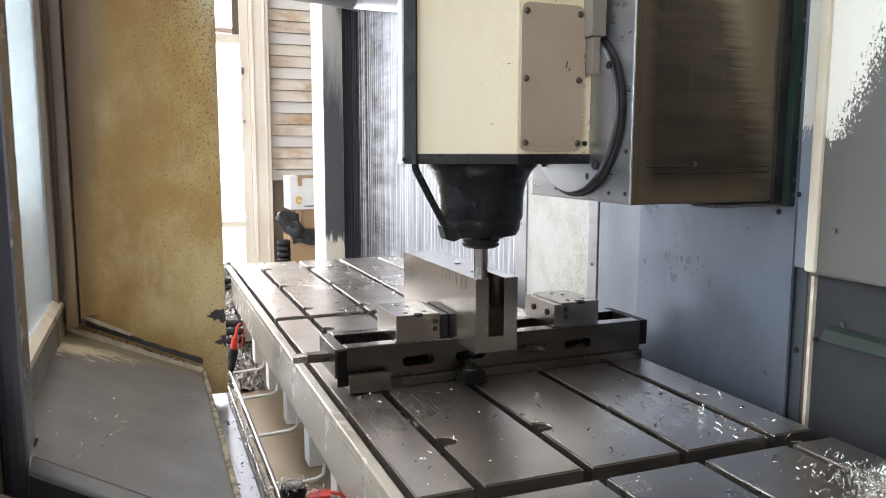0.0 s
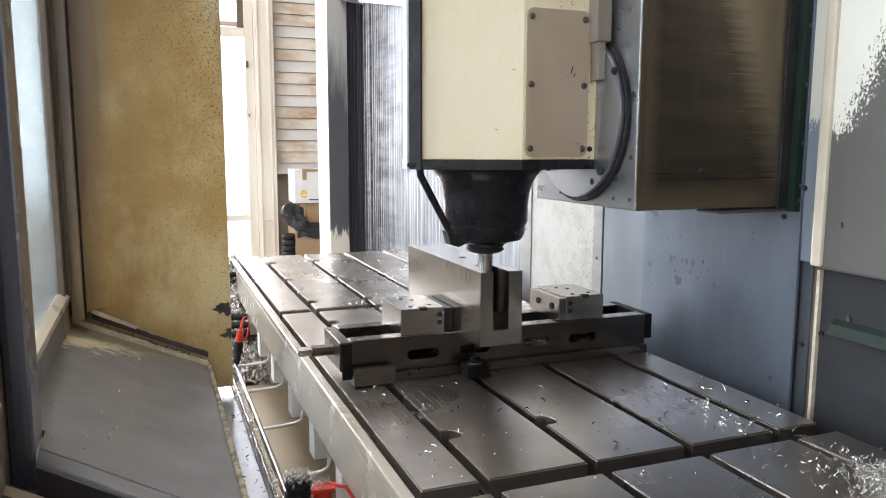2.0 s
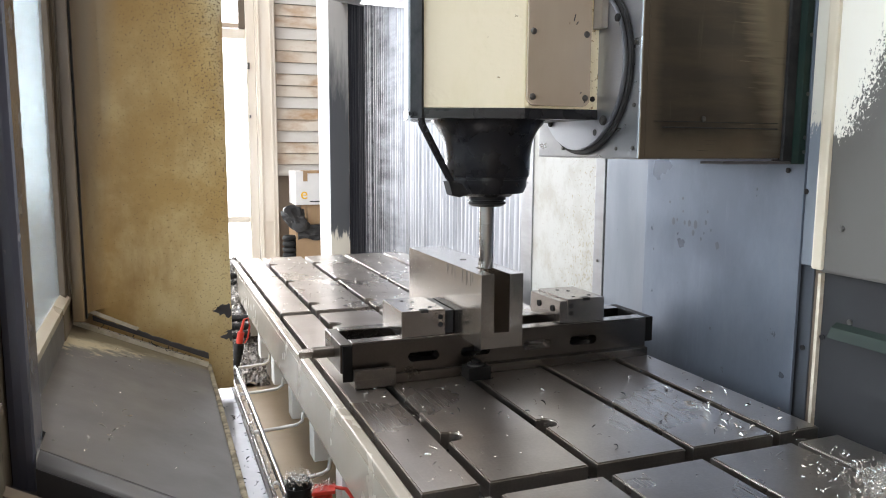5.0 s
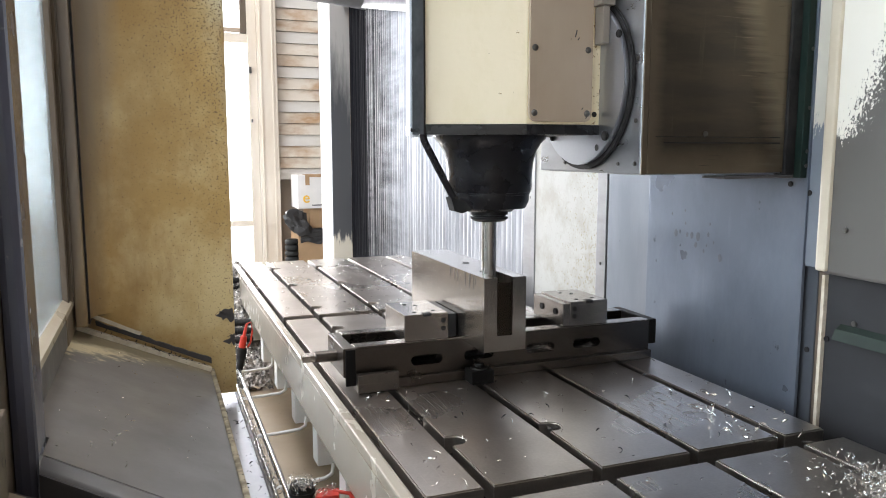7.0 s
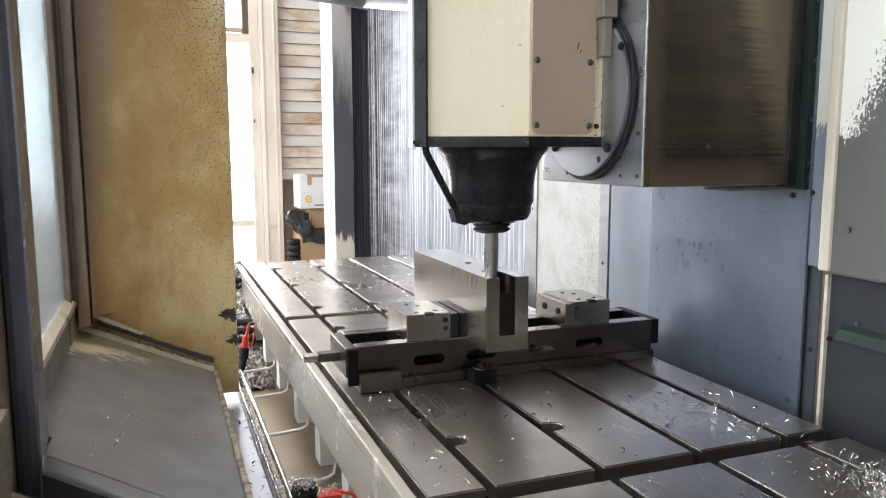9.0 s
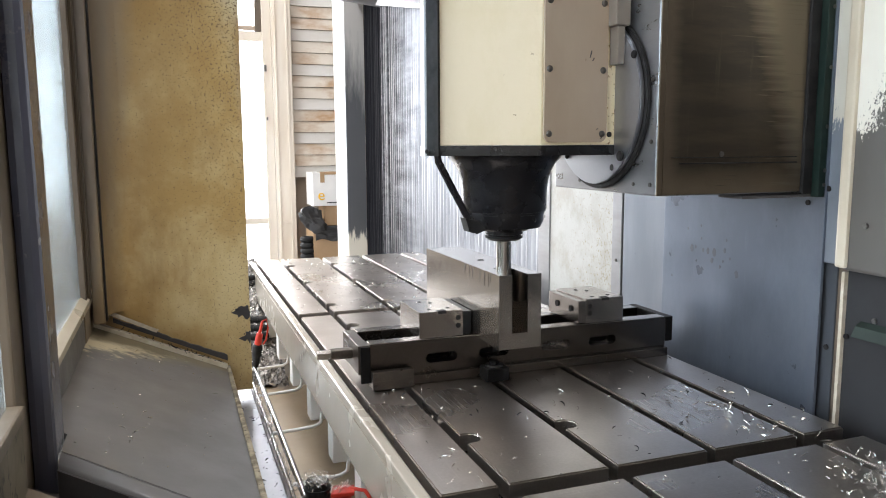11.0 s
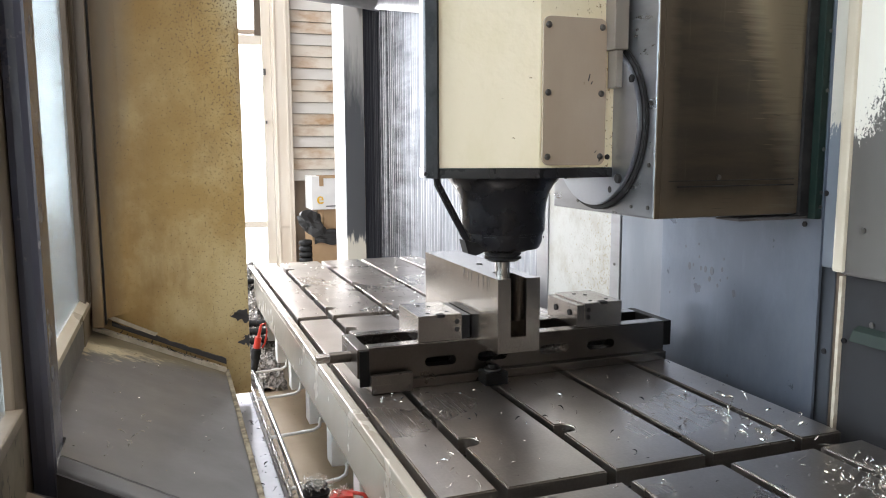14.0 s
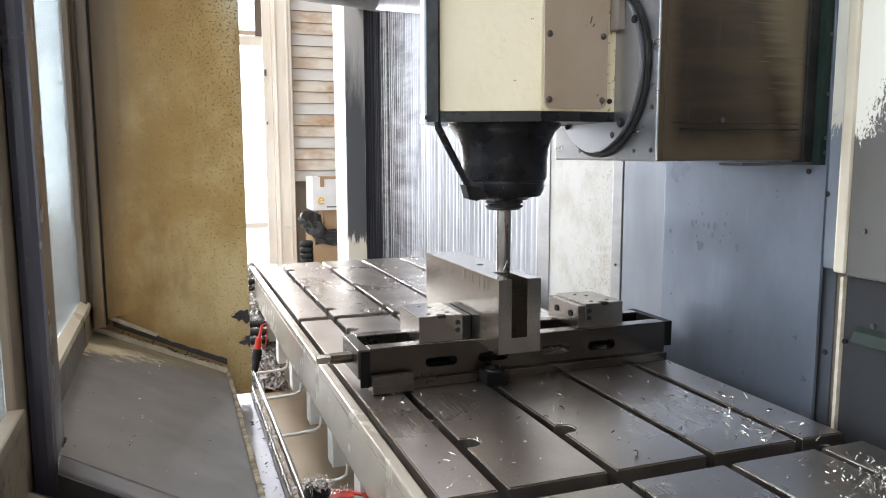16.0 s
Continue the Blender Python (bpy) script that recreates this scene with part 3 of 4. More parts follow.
def side_wall(y0, y1, slots):
    """One long side of the vise body with rounded windows through it."""
    own = bmesh.new()
    xs = [0.03] + [v for s in slots for v in s] + [0.805]
    for i in range(0, len(xs), 2):
        box(xs[i], xs[i + 1], y0, y1, ZT + 0.022, VZ, bm=own)
    for a, b in slots:
        box(a, b, y0, y1, ZT + 0.066, VZ, bm=own)
        box(a, b, y0, y1, ZT + 0.022, ZT + 0.043, bm=own)
        for cx, s in ((a, 1), (b, -1)):
            r = 0.0115
            for e in (1, -1):
                pts = [(cx, ZT + 0.0545 + e * r)] + [(cx + s * r * (1 - math.cos(t)), ZT + 0.0545 + e * r * math.sin(t)) for t in (radians(10 * k) for k in range(10))]
                prism(pts, y0, y1, axis="y", bm=own)
    return own


SLOTS = [(0.160, 0.236), (0.290, 0.366), (0.453, 0.530), (0.582, 0.659)]
part("side_wall", side_wall(VY0, VY0 + 0.035, SLOTS), M["vise"], vise)
part("side_wall", side_wall(VY1 - 0.035, VY1, SLOTS), M["vise"], vise)
part("guide_rail", box(0.03, 0.804, VY0 + 0.002, VY0 + 0.036, VZ, VZ + 0.003, 0.001), M["vise_bright"], vise)
part("guide_rail", box(0.03, 0.804, VY1 - 0.036, VY1 - 0.002, VZ, VZ + 0.003, 0.001), M["vise_bright"], vise)
part("end_cap", box(0.004, 0.03, VY0 + 0.004, VY1 + 0.002, ZT + 0.03, VZ, 0.002), M["vise"], vise)
part("cap_plate", box(0.008, 0.0298, VY0 - 0.003, VY0 + 0.0038, ZT + 0.012, VZ - 0.002, 0.001), M["matte_black"], vise, "black end plate")
part("end_cap", box(0.805, 0.826, VY0 - 0.002, VY1 + 0.004, ZT + 0.035, VZ + 0.003, 0.002), M["matte_black"], vise)
part("centre_block", box(0.34, 0.46, VY0 + 0.036, VY1 - 0.036, ZT + 0.022, VZ - 0.01, 0.002), M["black_steel"], vise)
part("screw_shaft", rod((-0.045, 0.618, 0.965), (0.006, 0.618, 0.965), 0.013, 20, bev=0.001), M["side_plate"], vise, smooth=True)
part("lead_screw", rod((0.03, 0.618, 0.955), (0.79, 0.618, 0.955), 0.012, 20), M["black_steel"], vise, smooth=True)
part("hex_end", rod((-0.075, 0.618, 0.965), (-0.045, 0.618, 0.965), 0.011, 6, bev=0.001), M["vise_bright"], vise)
clampplate = part("clamp_plate", box(0.028, 0.122, VY0 - 0.03, VY0 - 0.0125, ZT + 0.002, ZT + 0.043, 0.0015), M["side_plate"], vise, "scuffed steel side plate")
for px_, pz_ in ((0.035, 0.010), (0.114, 0.012), (0.036, 0.036)):
    socket_screw((px_, VY0 - 0.03, ZT + pz_), (0, -1, 0), 0.0045, vise)


def jaw(x0, x1, inner):
    """A vise jaw; inner: the side on which its gripping plate sits."""
    j = part("jaw", box(x0, x1, VY0 + 0.004, VY1 - 0.004, VZ + 0.003, VZ + 0.064, 0.0015), M["vise_bright"], vise, "ground steel sliding jaw")
    xa, xb = (x1, x1 + 0.02) if inner > 0 else (x0 - 0.02, x0)
    part("jaw_plate", box(xa, xb, VY0 + 0.004, VY1 - 0.004, VZ + 0.006, VZ + 0.06, 0.001), M["black_steel" if inner > 0 else "vise_bright"], j)
    xm = x1 - 0.012 if inner > 0 else x0 + 0.012
    for dz in (0.028, 0.046):
        part("bolt_hole", rod((xm, VY0 + 0.0035, VZ + dz), (xm, VY0 + 0.006, VZ + dz), 0.006, 14), M["rubber"], j)
    for k, (dx, dy) in enumerate(((0.3, 0.03), (0.55, 0.10), (0.75, 0.035), (0.35, 0.12))):
        part("hole", rod((x0 + (x1 - x0) * dx, VY0 + dy, VZ + 0.0635), (x0 + (x1 - x0) * dx, VY0 + dy, VZ + 0.0647), 0.005, 12), M["rubber"], j)
    part("notch", box(x0 + 0.045, x0 + 0.065, VY0 + 0.0035, VY0 + 0.02, VZ + 0.058, VZ + 0.0646), M["rubber"], j)
    if inner < 0:
        for dy in (0.04, 0.11):
            part("socket_bolt", rod((xa - 0.003, VY0 + dy, VZ + 0.036), (xa + 0.001, VY0 + dy, VZ + 0.036), 0.008, 16), M["rubber"], j)
    return j


jaw(0.146, 0.252, 1)
jaw(0.574, 0.681, -1)

clamp = thing("hold_down_clamp", (0.33, 0.515, ZT), "black steel hold-down clamp with a hexagon bolt", "clamp")
part("clamp_body", box(0.287, 0.342, 0.488, 0.534, ZT, ZT + 0.03, 0.002), M["matte_black"], clamp)
part("washer", rod((0.315, 0.515, ZT + 0.03), (0.315, 0.515, ZT + 0.034), 0.020, 24), M["bolt"], clamp, smooth=True)
part("nut", rod((0.315, 0.515, ZT + 0.034), (0.315, 0.515, ZT + 0.043), 0.011, 6, bev=0.001), M["matte_black"], clamp)

# ---- workpiece ----
BX0, BX1, BY0, BY1, BZ0, BZ1 = 0.274, 0.373, 0.396, 0.875, 1.0, 1.161
SX0, SX1 = 0.304, 0.341
work = thing("steel_block", ((BX0 + BX1) / 2, (BY0 + BY1) / 2, BZ0), "bright milled steel block with a deep slot, gripped in the vise", "workpiece")
u_shape = [(BX0, BZ0), (BX1, BZ0), (BX1, BZ1), (SX1, BZ1), (SX1, 1.034), (SX0, 1.034), (SX0, BZ1), (BX0, BZ1)]
own = prism(u_shape, BY0, 0.50, axis="y")
prism([(BX0, BZ0), (BX1, BZ0), (BX1, BZ1), (BX0, BZ1)], 0.5001, BY1, axis="y", bm=own)
bmesh.ops.recalc_face_normals(own, faces=own.faces)
part("block_body", own, M["block"], work)
part("drilled_hole", rod((0.325, 0.62, BZ1 - 0.001), (0.325, 0.62, BZ1 + 0.0008), 0.008, 20), M["rubber"], work)

random.seed(12)
for k in range(9):
    yy, ln = random.uniform(0.44, 0.66), random.uniform(0.012, 0.035)
    part("coolant_run", prism([(yy, BZ1 - 0.002 - ln), (yy + 0.0012, BZ1 - 0.002 - ln), (yy + 0.0022, BZ1 - 0.002), (yy - 0.0008, BZ1 - 0.002)], BX0 - 0.0005, BX0 + 0.0002, axis="x"), M["side_plate"], work)

# ---- moving head: ram housing, head, spindle nose, tool ----
TX, TY = 0.322, 0.48
head = thing("milling_head", (TX, TY, 1.218), "cream painted milling head on a grey ram housing, black spindle nose", "milling machine")
HP = [(0.334, 0.331), (0.502, 0.33), (0.502, 0.62), (0.22, 0.66), (0.145, 0.52), (0.136, 0.445), (0.147, 0.407)]
housing = part("head_housing", prism(HP, 1.425, 2.2, 0.0), M["cream"], head, "cream painted head housing")
grow = [(TX + (x - TX) * 1.01, TY + (y - TY) * 1.01) for x, y in HP]
part("base_band", prism(grow, 1.404, 1.424), M["nose"], head, "black band under the housing")
# raised service cover on the housing
CY = 0.3265


def rounded(x0, x1, z0, z1, r):
    pts = []
    for cx, cz, a0 in ((x1 - r, z0 + r, -90), (x1 - r, z1 - r, 0), (x0 + r, z1 - r, 90), (x0 + r, z0 + r, 180)):
        pts += [(cx + r * math.cos(radians(a0 + 15 * k)), cz + r * math.sin(radians(a0 + 15 * k))) for k in range(7)]
    return pts


cover = part("service_cover", prism(rounded(0.337, 0.480, 1.430, 1.722, 0.016), CY - 0.003, CY + 0.003, axis="y"), M["taupe"], head, "taupe painted cover plate with screws")
for sx in (0.348, 0.469):
    for sz in (1.447, 1.574, 1.705):
        part("screw", lathe([(0.0001, 0.004), (0.004, 0.0036), (0.0062, 0.002), (0.0068, 0.0)][::-1], 0, 0, 14), M["bolt"], head, smooth=True)
        ob = scene.collection.objects[-1]
        ob.matrix_local = Matrix.Translation(Vector((sx, CY - 0.003, sz)) - Vector((TX, TY, 1.218))) @ pose(0, 0, 0, 90) @ Matrix.Translation((TX, TY, 1.218))
for dx, z0, z1 in ((0.100, 1.598, 1.612), (0.106, 1.592, 1.598), (0.128, 1.437, 1.442), (0.118, 1.455, 1.459)):
    part("paint_chip", prism([(0.337 + dx, z0), (0.3395 + dx, z0), (0.343 + dx, z1), (0.3405 + dx, z1)], CY - 0.0036, CY - 0.0028, axis="y"), M["dark_paint"], cover)
# sheet guard on the head's left edge
part("edge_guard", prism([(0.126, 0.430), (0.1405, 0.398), (0.1465, 0.404), (0.135, 0.440)], 1.404, 2.2), M["rubber"], head, "black edge guard")
part("edge_strip", prism([(0.1245, 0.437), (0.1265, 0.4285), (0.129, 0.427), (0.128, 0.438)], 1.398, 2.2), M["grey_steel"], head, "bright edge strip")
for dz in (1.413,):
    for k in range(2):
        socket_screw((0.126 + 0.008 * k, 0.425 - 0.012 * k, dz), (-0.6, -0.8, 0), 0.0045, head, "rubber")
nose = lathe([(0.124, 1.405), (0.122, 1.398), (0.112, 1.388), (0.1015, 1.370), (0.096, 1.350), (0.0935, 1.325), (0.093, 1.288), (0.091, 1.283), (0.089, 1.2825), (0.089, 1.278),
              (0.087, 1.2775), (0.087, 1.262), (0.080, 1.248), (0.058, 1.2455), (0.052, 1.2400), (0.04, 1.2395)], TX, TY, 64)
part("spindle_nose", nose, M["nose"], head, "black flared spindle nose", smooth=True)
for k in range(8):
    a = radians(45 * k + 20)
    p = Vector((TX + 0.089 * math.cos(a), TY + 0.089 * math.sin(a), 1.27))
    part("nose_bolt", rod(p, p + Vector((math.cos(a), math.sin(a), 0)) * 0.0015, 0.0028, 8), M["rubber"], head)
part("coolant_arm", tube([(0.143, 0.41, 1.406), (0.145, 0.41, 1.392), (0.155, 0.408, 1.372), (0.183, 0.404, 1.318), (0.206, 0.402, 1.276)], 0.0075, 12), M["nose"], head, "black coolant pipe", smooth=True)
part("coolant_nozzle", prism([(0.197, 1.277), (0.226, 1.271), (0.243, 1.252), (0.222, 1.244), (0.205, 1.249)], 0.392, 0.424, axis="y"), M["rubber"], head, "black nozzle block")
# rotating part
rotor = part("tool_holder", lathe([(0.030, 1.2405), (0.041, 1.2395), (0.042, 1.236), (0.042, 1.2325), (0.0375, 1.2315), (0.0375, 1.2285), (0.042, 1.2275), (0.042, 1.2235), (0.039, 1.2215), (0.034, 1.218),
                                   (0.0185, 1.2178)], 0, 0, 40), M["black_steel"], None, smooth=True)
rotor.parent = head
for v in rotor.data.vertices:
    v.co.z -= 1.218
shank = lathe([(0.0165, 0.0), (0.0165, -0.040), (0.0158, -0.0405), (0.0158, -0.043), (0.0163, -0.0435), (0.0163, -0.085), (0.0158, -0.0855), (0.0158, -0.135), (0.0145, -0.139)], 0, 0, 40)
ob = part("cutter_shank", shank, M["tool"], None, "worn steel cutter shank", smooth=True)
ob.parent = rotor
for k in range(3):
    a = radians(120 * k)
    pts = [(0.0148 * math.cos(a + 0.14 * i), 0.0148 * math.sin(a + 0.14 * i), -0.137 + 0.005 * i) for i in range(6)]
    ob = part("flute", tube(pts, 0.0022, 8), M["tool"], None, smooth=True)
    ob.parent = rotor

# round flange between head and ram
FY, FZ = 0.414, 1.514
part("flange_ring", rod((0.514, FY, FZ), (0.5225, FY, FZ), 0.183, 72, bev=0.002), M["rubber"], head, "black rubber seal ring", smooth=True)
part("swivel_flange", rod((0.5025, FY, FZ), (0.5135, FY, FZ), 0.173, 72, bev=0.002), M["flange_steel"], head, "grey steel swivel flange", smooth=True)
for fy, fz, fr in ((0.301, 1.402, 0.010), (0.521, 1.402, 0.008), (0.262, 1.60, 0.008)):
    socket_screw((0.5025, fy, fz), (-1, 0, 0), fr, head, "rubber")
part("flange_hole", rod((0.502, 0.336, 1.378), (0.503, 0.336, 1.378), 0.007, 14), M["rubber"], head)
part("side_lug", box(0.479, 0.512, 0.294, 0.3295, 1.66, 2.2, 0.003), M["lug_paint"], head, "cream cover box")
part("side_tab", box(0.4865, 0.5022, 0.298, 0.3295, 1.585, 1.6595, 0.002), M["lug_paint"], head, "grey-taupe bracket tab")
for bx, bz in ((0.4895, 1.446), (0.4725, 1.702)):
    socket_screw((bx, 0.330, bz), (0, -1, 0), 0.0055, head, "rubber")
socket_screw((0.502, 0.336, 1.495), (1, -0.5, 0), 0.006, head)
# ram housing
RX0, RX1, RY0, RY1, RZ0 = 0.523, 0.915, 0.21, 0.62, 1.324
ram = part("ram_housing", box(RX0, RX1, RY0, RY1, RZ0, 2.25, 0.004), M["ram_steel"], head, "grey steel ram housing")
part("ram_cover", box(RX0 + 0.012, RX1 - 0.002, RY0 - 0.004, RY0 + 0.001, RZ0 + 0.002, 2.25, 0.001), M["ram_sheet"], head, "stained stainless ram cover sheet with painted reflection bands")
part("corner_strip", box(RX0 - 0.001, RX0 + 0.0115, RY0 - 0.0045, RY0 + 0.0, RZ0 + 0.001, 2.25, 0.002), M["ram_sheet"], head, "worn dark corner strip")
part("cover_lip", box(RX0 + 0.05, RX1 - 0.05, RY0 - 0.007, RY0 - 0.0035, RZ0 + 0.062, RZ0 + 0.0645, 0.0005), M["rubber"], head)
part("cover_lip", box(RX0 + 0.03, RX1 - 0.05, RY0 - 0.0065, RY0 - 0.0035, RZ0 + 0.074, RZ0 + 0.0755, 0.0004), M["rubber"], head)
part("wiper_edge", box(0.878, 0.9030, RY0 - 0.012, RY0 + 0.02, RZ0 - 0.004, 2.25, 0.002), M["rubber"], head, "black wiper strip")
part("slide_edge", box(0.9035, 0.9215, 0.181, 0.25, RZ0 - 0.010, 2.25, 0.002), M["green"], head, "dark green painted slide edge")
part("under_lip", box(RX0 + 0.20, 0.938, RY0 - 0.010, RY0 + 0.06, RZ0 - 0.010, RZ0 - 0.0045, 0.001), M["dark_paint"], head)
for sz in (1.43, 1.55, 1.346):
    socket_screw((RX0 + 0.0, RY0 + 0.018, sz), (-1, 0, 0), 0.0045, head)
socket_screw((RX0, 0.285, 1.345), (-1, 0, 0), 0.004, head)
socket_screw((RX0, 0.50, 1.345), (-1, 0, 0), 0.004, head)
socket_screw((0.672, RY0 - 0.004, 1.405), (0, -1, 0), 0.0055, head)
for sz in (1.34, 1.37, 1.46, 1.58, 1.70):
    socket_screw((0.916, 0.181, sz), (0, -1, 0), 0.004, head)
# sheet that slides with the ram in front of the column
panel = part("slide_panel", box(0.922, 0.93, 0.178, 0.722, 0.45, 2.2, 0.001), M["blue_panel"], head, "blue-grey sliding sheet panel with drip marks")
part("rear_panel", box(0.9235, 0.93, 0.7225, 0.924, 0.45, 2.2, 0.001), M["pale_panel"], head, "paler blue-grey sheet beside the sliding panel")
random.seed(17)
for cy, cz, r in ((0.566, 1.217, 0.003), (0.563, 1.184, 0.003), (0.47, 1.19, 0.003), (0.555, 1.155, 0.005), (0.537, 1.155, 0.007), (0.513, 1.154, 0.009), (0.60, 1.155, 0.008), (0.52, 1.132, 0.006),
                  (0.475, 1.163, 0.005), (0.48, 1.135, 0.003), (0.49, 1.120, 0.004), (0.455, 1.145, 0.003), (0.618, 1.205, 0.003), (0.585, 1.16, 0.004), (0.31, 1.255, 0.003), (0.31, 1.24, 0.002), (0.68, 1.07, 0.003), (0.44, 0.90, 0.003), (0.43, 1.11, 0.008)):
    pts = [(cy + r * (0.8 + 0.5 * noise.noise(Vector((q, cz * 40, 0)))) * math.cos(math.tau * q / 12), cz + 1.25 * r * math.sin(math.tau * q / 12)) for q in range(12)]
    part("drip_mark", prism(pts, 0.9215, 0.9221, axis="x"), M["drip"], panel)
socket_screw((0.922, 0.222, 1.300), (-1, 0, 0), 0.006, head, "rubber")

# ---- column side wall behind the table ----
column = thing("column_guard", (0.95, 1.2, 0.0), "pale stained sheet guard with grey posts beside the bellows", "machine guard")
part("pale_panel", box(0.935, 0.95, 0.99, 1.414, 0.4, 2.2, 0.001), M["white_stain"], column, "white panel with speckled stains")
part("post", box(0.925, 0.955, 0.938, 0.99, 0.4, 2.2, 0.003), M["grey_steel"], column)
part("post", box(0.93, 0.955, 1.414, 1.50, 0.4, 2.2, 0.003), M["grey_steel"], column)
part("gap_seal", box(0.932, 0.95, 0.924, 0.938, 0.4, 2.2), M["rubber"], column)
socket_screw((0.925, 0.962, 1.08), (-1, 0, 0), 0.005, column)

bellows = thing("way_bellows", (0.95, 2.8, 0.5), "bright ribbed metallic bellows cover, dark reflection painted towards its black end", "bellows")
random.seed(4)
N = 60
y0b, y1b = 1.50, 4.2
for k in range(N):
    a, b = y0b + (y1b - y0b) * k / N, y0b + (y1b - y0b) * (k + 1) / N
    d = random.uniform(0.004, 0.015)
    prof = [(0.945, a), (0.945 - d * 0.75, a + (b - a) * 0.2), (0.945 - d, a + (b - a) * 0.45), (0.945 - d * 0.8, a + (b - a) * 0.7), (0.945 - 0.001, b), (0.965, b), (0.965, a)]
    # past y 3.56 folds with painted reflection, past 3.74 black ones
    part("fold", prism(prof, 0.5, 2.40 - 0.193 * (4.1 - b)), M["bellows_black" if a > 3.74 else "bellows_reflection" if a > 3.56 else "bellows"], bellows, smooth=True)
own = bmesh.new()
bmesh.ops.create_grid(own, x_segments=60, y_segments=16, size=0.5)
for v in own.verts:
    y, up = 1.5 + (v.co.x + 0.5) * 3.0, v.co.y + 0.5
    z = 2.40 - 0.193 * (4.1 - y)
    v.co = Vector((0.905 + 0.05 * up + 0.02 * noise.noise(Vector((y * 2.2, up * 3, 0))) + 0.008 * noise.noise(Vector((y * 9, up * 8, 4))), y, z - 0.004 + up * 0.9))
hood = solo("foil_hood", own, M["foil"], "crinkled grey metal sheet sloping above the bellows", "cover sheet", smooth=True)
hood.modifiers.new("thickness", "SOLIDIFY").thickness = 0.004
endp = thing("end_post", (0.86, 4.22, 0.0), "grey steel end plate with a white edge and scratched paint", "post")
part("plate_face", box(0.808, 0.945, 4.21, 4.25, 0, 3.2, 0.003), M["end_plate"], endp)
part("white_edge", box(0.811, 0.943, 4.252, 4.60, 0, 3.2, 0.004), M["white"], endp)

# ---- operator side: window wall, corner panel, chip chute ----
XW = -0.585
guard = thing("splash_guard", (-0.5, 0.6, 0.0), "stained cream splash guard panel of the machine enclosure", "machine guard")
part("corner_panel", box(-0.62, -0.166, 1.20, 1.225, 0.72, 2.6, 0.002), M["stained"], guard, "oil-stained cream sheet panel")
part("seal_trim", prism([(-0.585, 0.944), (-0.585, 0.962), (-0.236, 0.806), (-0.236, 0.788)], 1.176, 1.1995, axis="y"), M["bead"], guard, "worn pale sealing strip")
trim = [(-0.235 - 0.0125 * k, 0.832 + 0.0056 * k + 0.005 * noise.noise(Vector((k * 1.7, 2, 0)))) for k in range(25)]
part("upper_trim", prism([(-0.535, 0.955), (-0.235, 0.816)] + trim, 1.190, 1.1995, axis="y"), M["dark_paint"], guard, "peeled dark seal")


def slope(x):
    return 0.794 + (0.957 - 0.794) * (x + 0.236) / (-0.6 + 0.236)


def tilted(poly, thick, drop=0.0, bm=None):
    """A flat sheet on the chute's slope from an outline in plan."""
    own = prism(poly, 0, 1)
    for v in own.verts:
        v.co.z = slope(v.co.x) - drop - (0 if v.co.z > 0.5 else thick)
    return join(bm, own)


part("chute", tilted([(-0.60, 0.374), (-0.557, 0.374), (-0.557, 0.295), (-0.236, 0.200), (-0.236, 1.2), (-0.60, 1.2)], 0.012), M["chute_paint"], guard, "grey painted sloping chip chute")
own = bmesh.new()
rows = [[own.verts.new((x, y - 0.046 * f / 6, slope(x) - 0.001 - 0.007 * (f / 6) ** 2)) for x, y in ((-0.557, 0.295), (-0.236, 0.200))] for f in range(7)]
rows.append([own.verts.new((v.co.x, v.co.y, v.co.z - 0.03)) for v in rows[-1]])
for p, q in zip(rows, rows[1:]):
    own.faces.new((p[0], q[0], q[1], p[1]))
ob = part("chute_lip", own, M["chute_paint"], guard, smooth=True)
ob.modifiers.new("thickness", "SOLIDIFY").thickness = 0.002
part("chute_front", tilted([(-0.557, 0.242), (-0.236, 0.147), (-0.236, 0.153), (-0.557, 0.248)], 0.06, 0.012), M["dark_paint"], guard)
part("gutter", tilted([(-0.60, 0.198), (-0.236, 0.112), (-0.236, 0.154), (-0.557, 0.258), (-0.557, 0.374), (-0.60, 0.374)], 0.01, 0.062), M["dark_paint"], guard, "dark gutter with chips")
part("gutter_rim", tilted([(-0.60, 0.165), (-0.236, 0.080), (-0.236, 0.112), (-0.60, 0.198)], 0.075, 0.030), M["grimy_cream"], guard, "dirty cream frame edge")
part("chute_edge", box(-0.240, -0.228, 0.06, 1.2, 0.70, 0.800, 0.003), M["dust"], guard, "edge crusted with dry coolant")
part("wall_apron", box(XW - 0.03, XW, 0.33, 0.99, 0.5, 1.035, 0.002), M["grey_paint"], guard)
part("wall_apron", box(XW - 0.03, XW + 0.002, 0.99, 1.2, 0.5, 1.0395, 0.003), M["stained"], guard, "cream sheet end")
part("seal_remnant", prism([(-0.555, 0.984), (-0.425, 0.918), (-0.418, 0.926), (-0.430, 0.931), (-0.555, 0.995)], 1.184, 1.1895, axis="y"), M["bead"], guard, "strip of pale old sealant")
part("window_sill", prism([(XW - 0.02, 1.03), (XW + 0.008, 1.03), (XW + 0.008, 1.045), (XW - 0.01, 1.058)], 0.33, 1.2, axis="y"), M["cream_light"], guard, "pale window sill strip")
curve = [(-0.541 + 0.056 * (1 - math.cos(radians(a))), 1.135 + 0.0635 * math.sin(radians(a))) for a in range(0, 91, 10)]
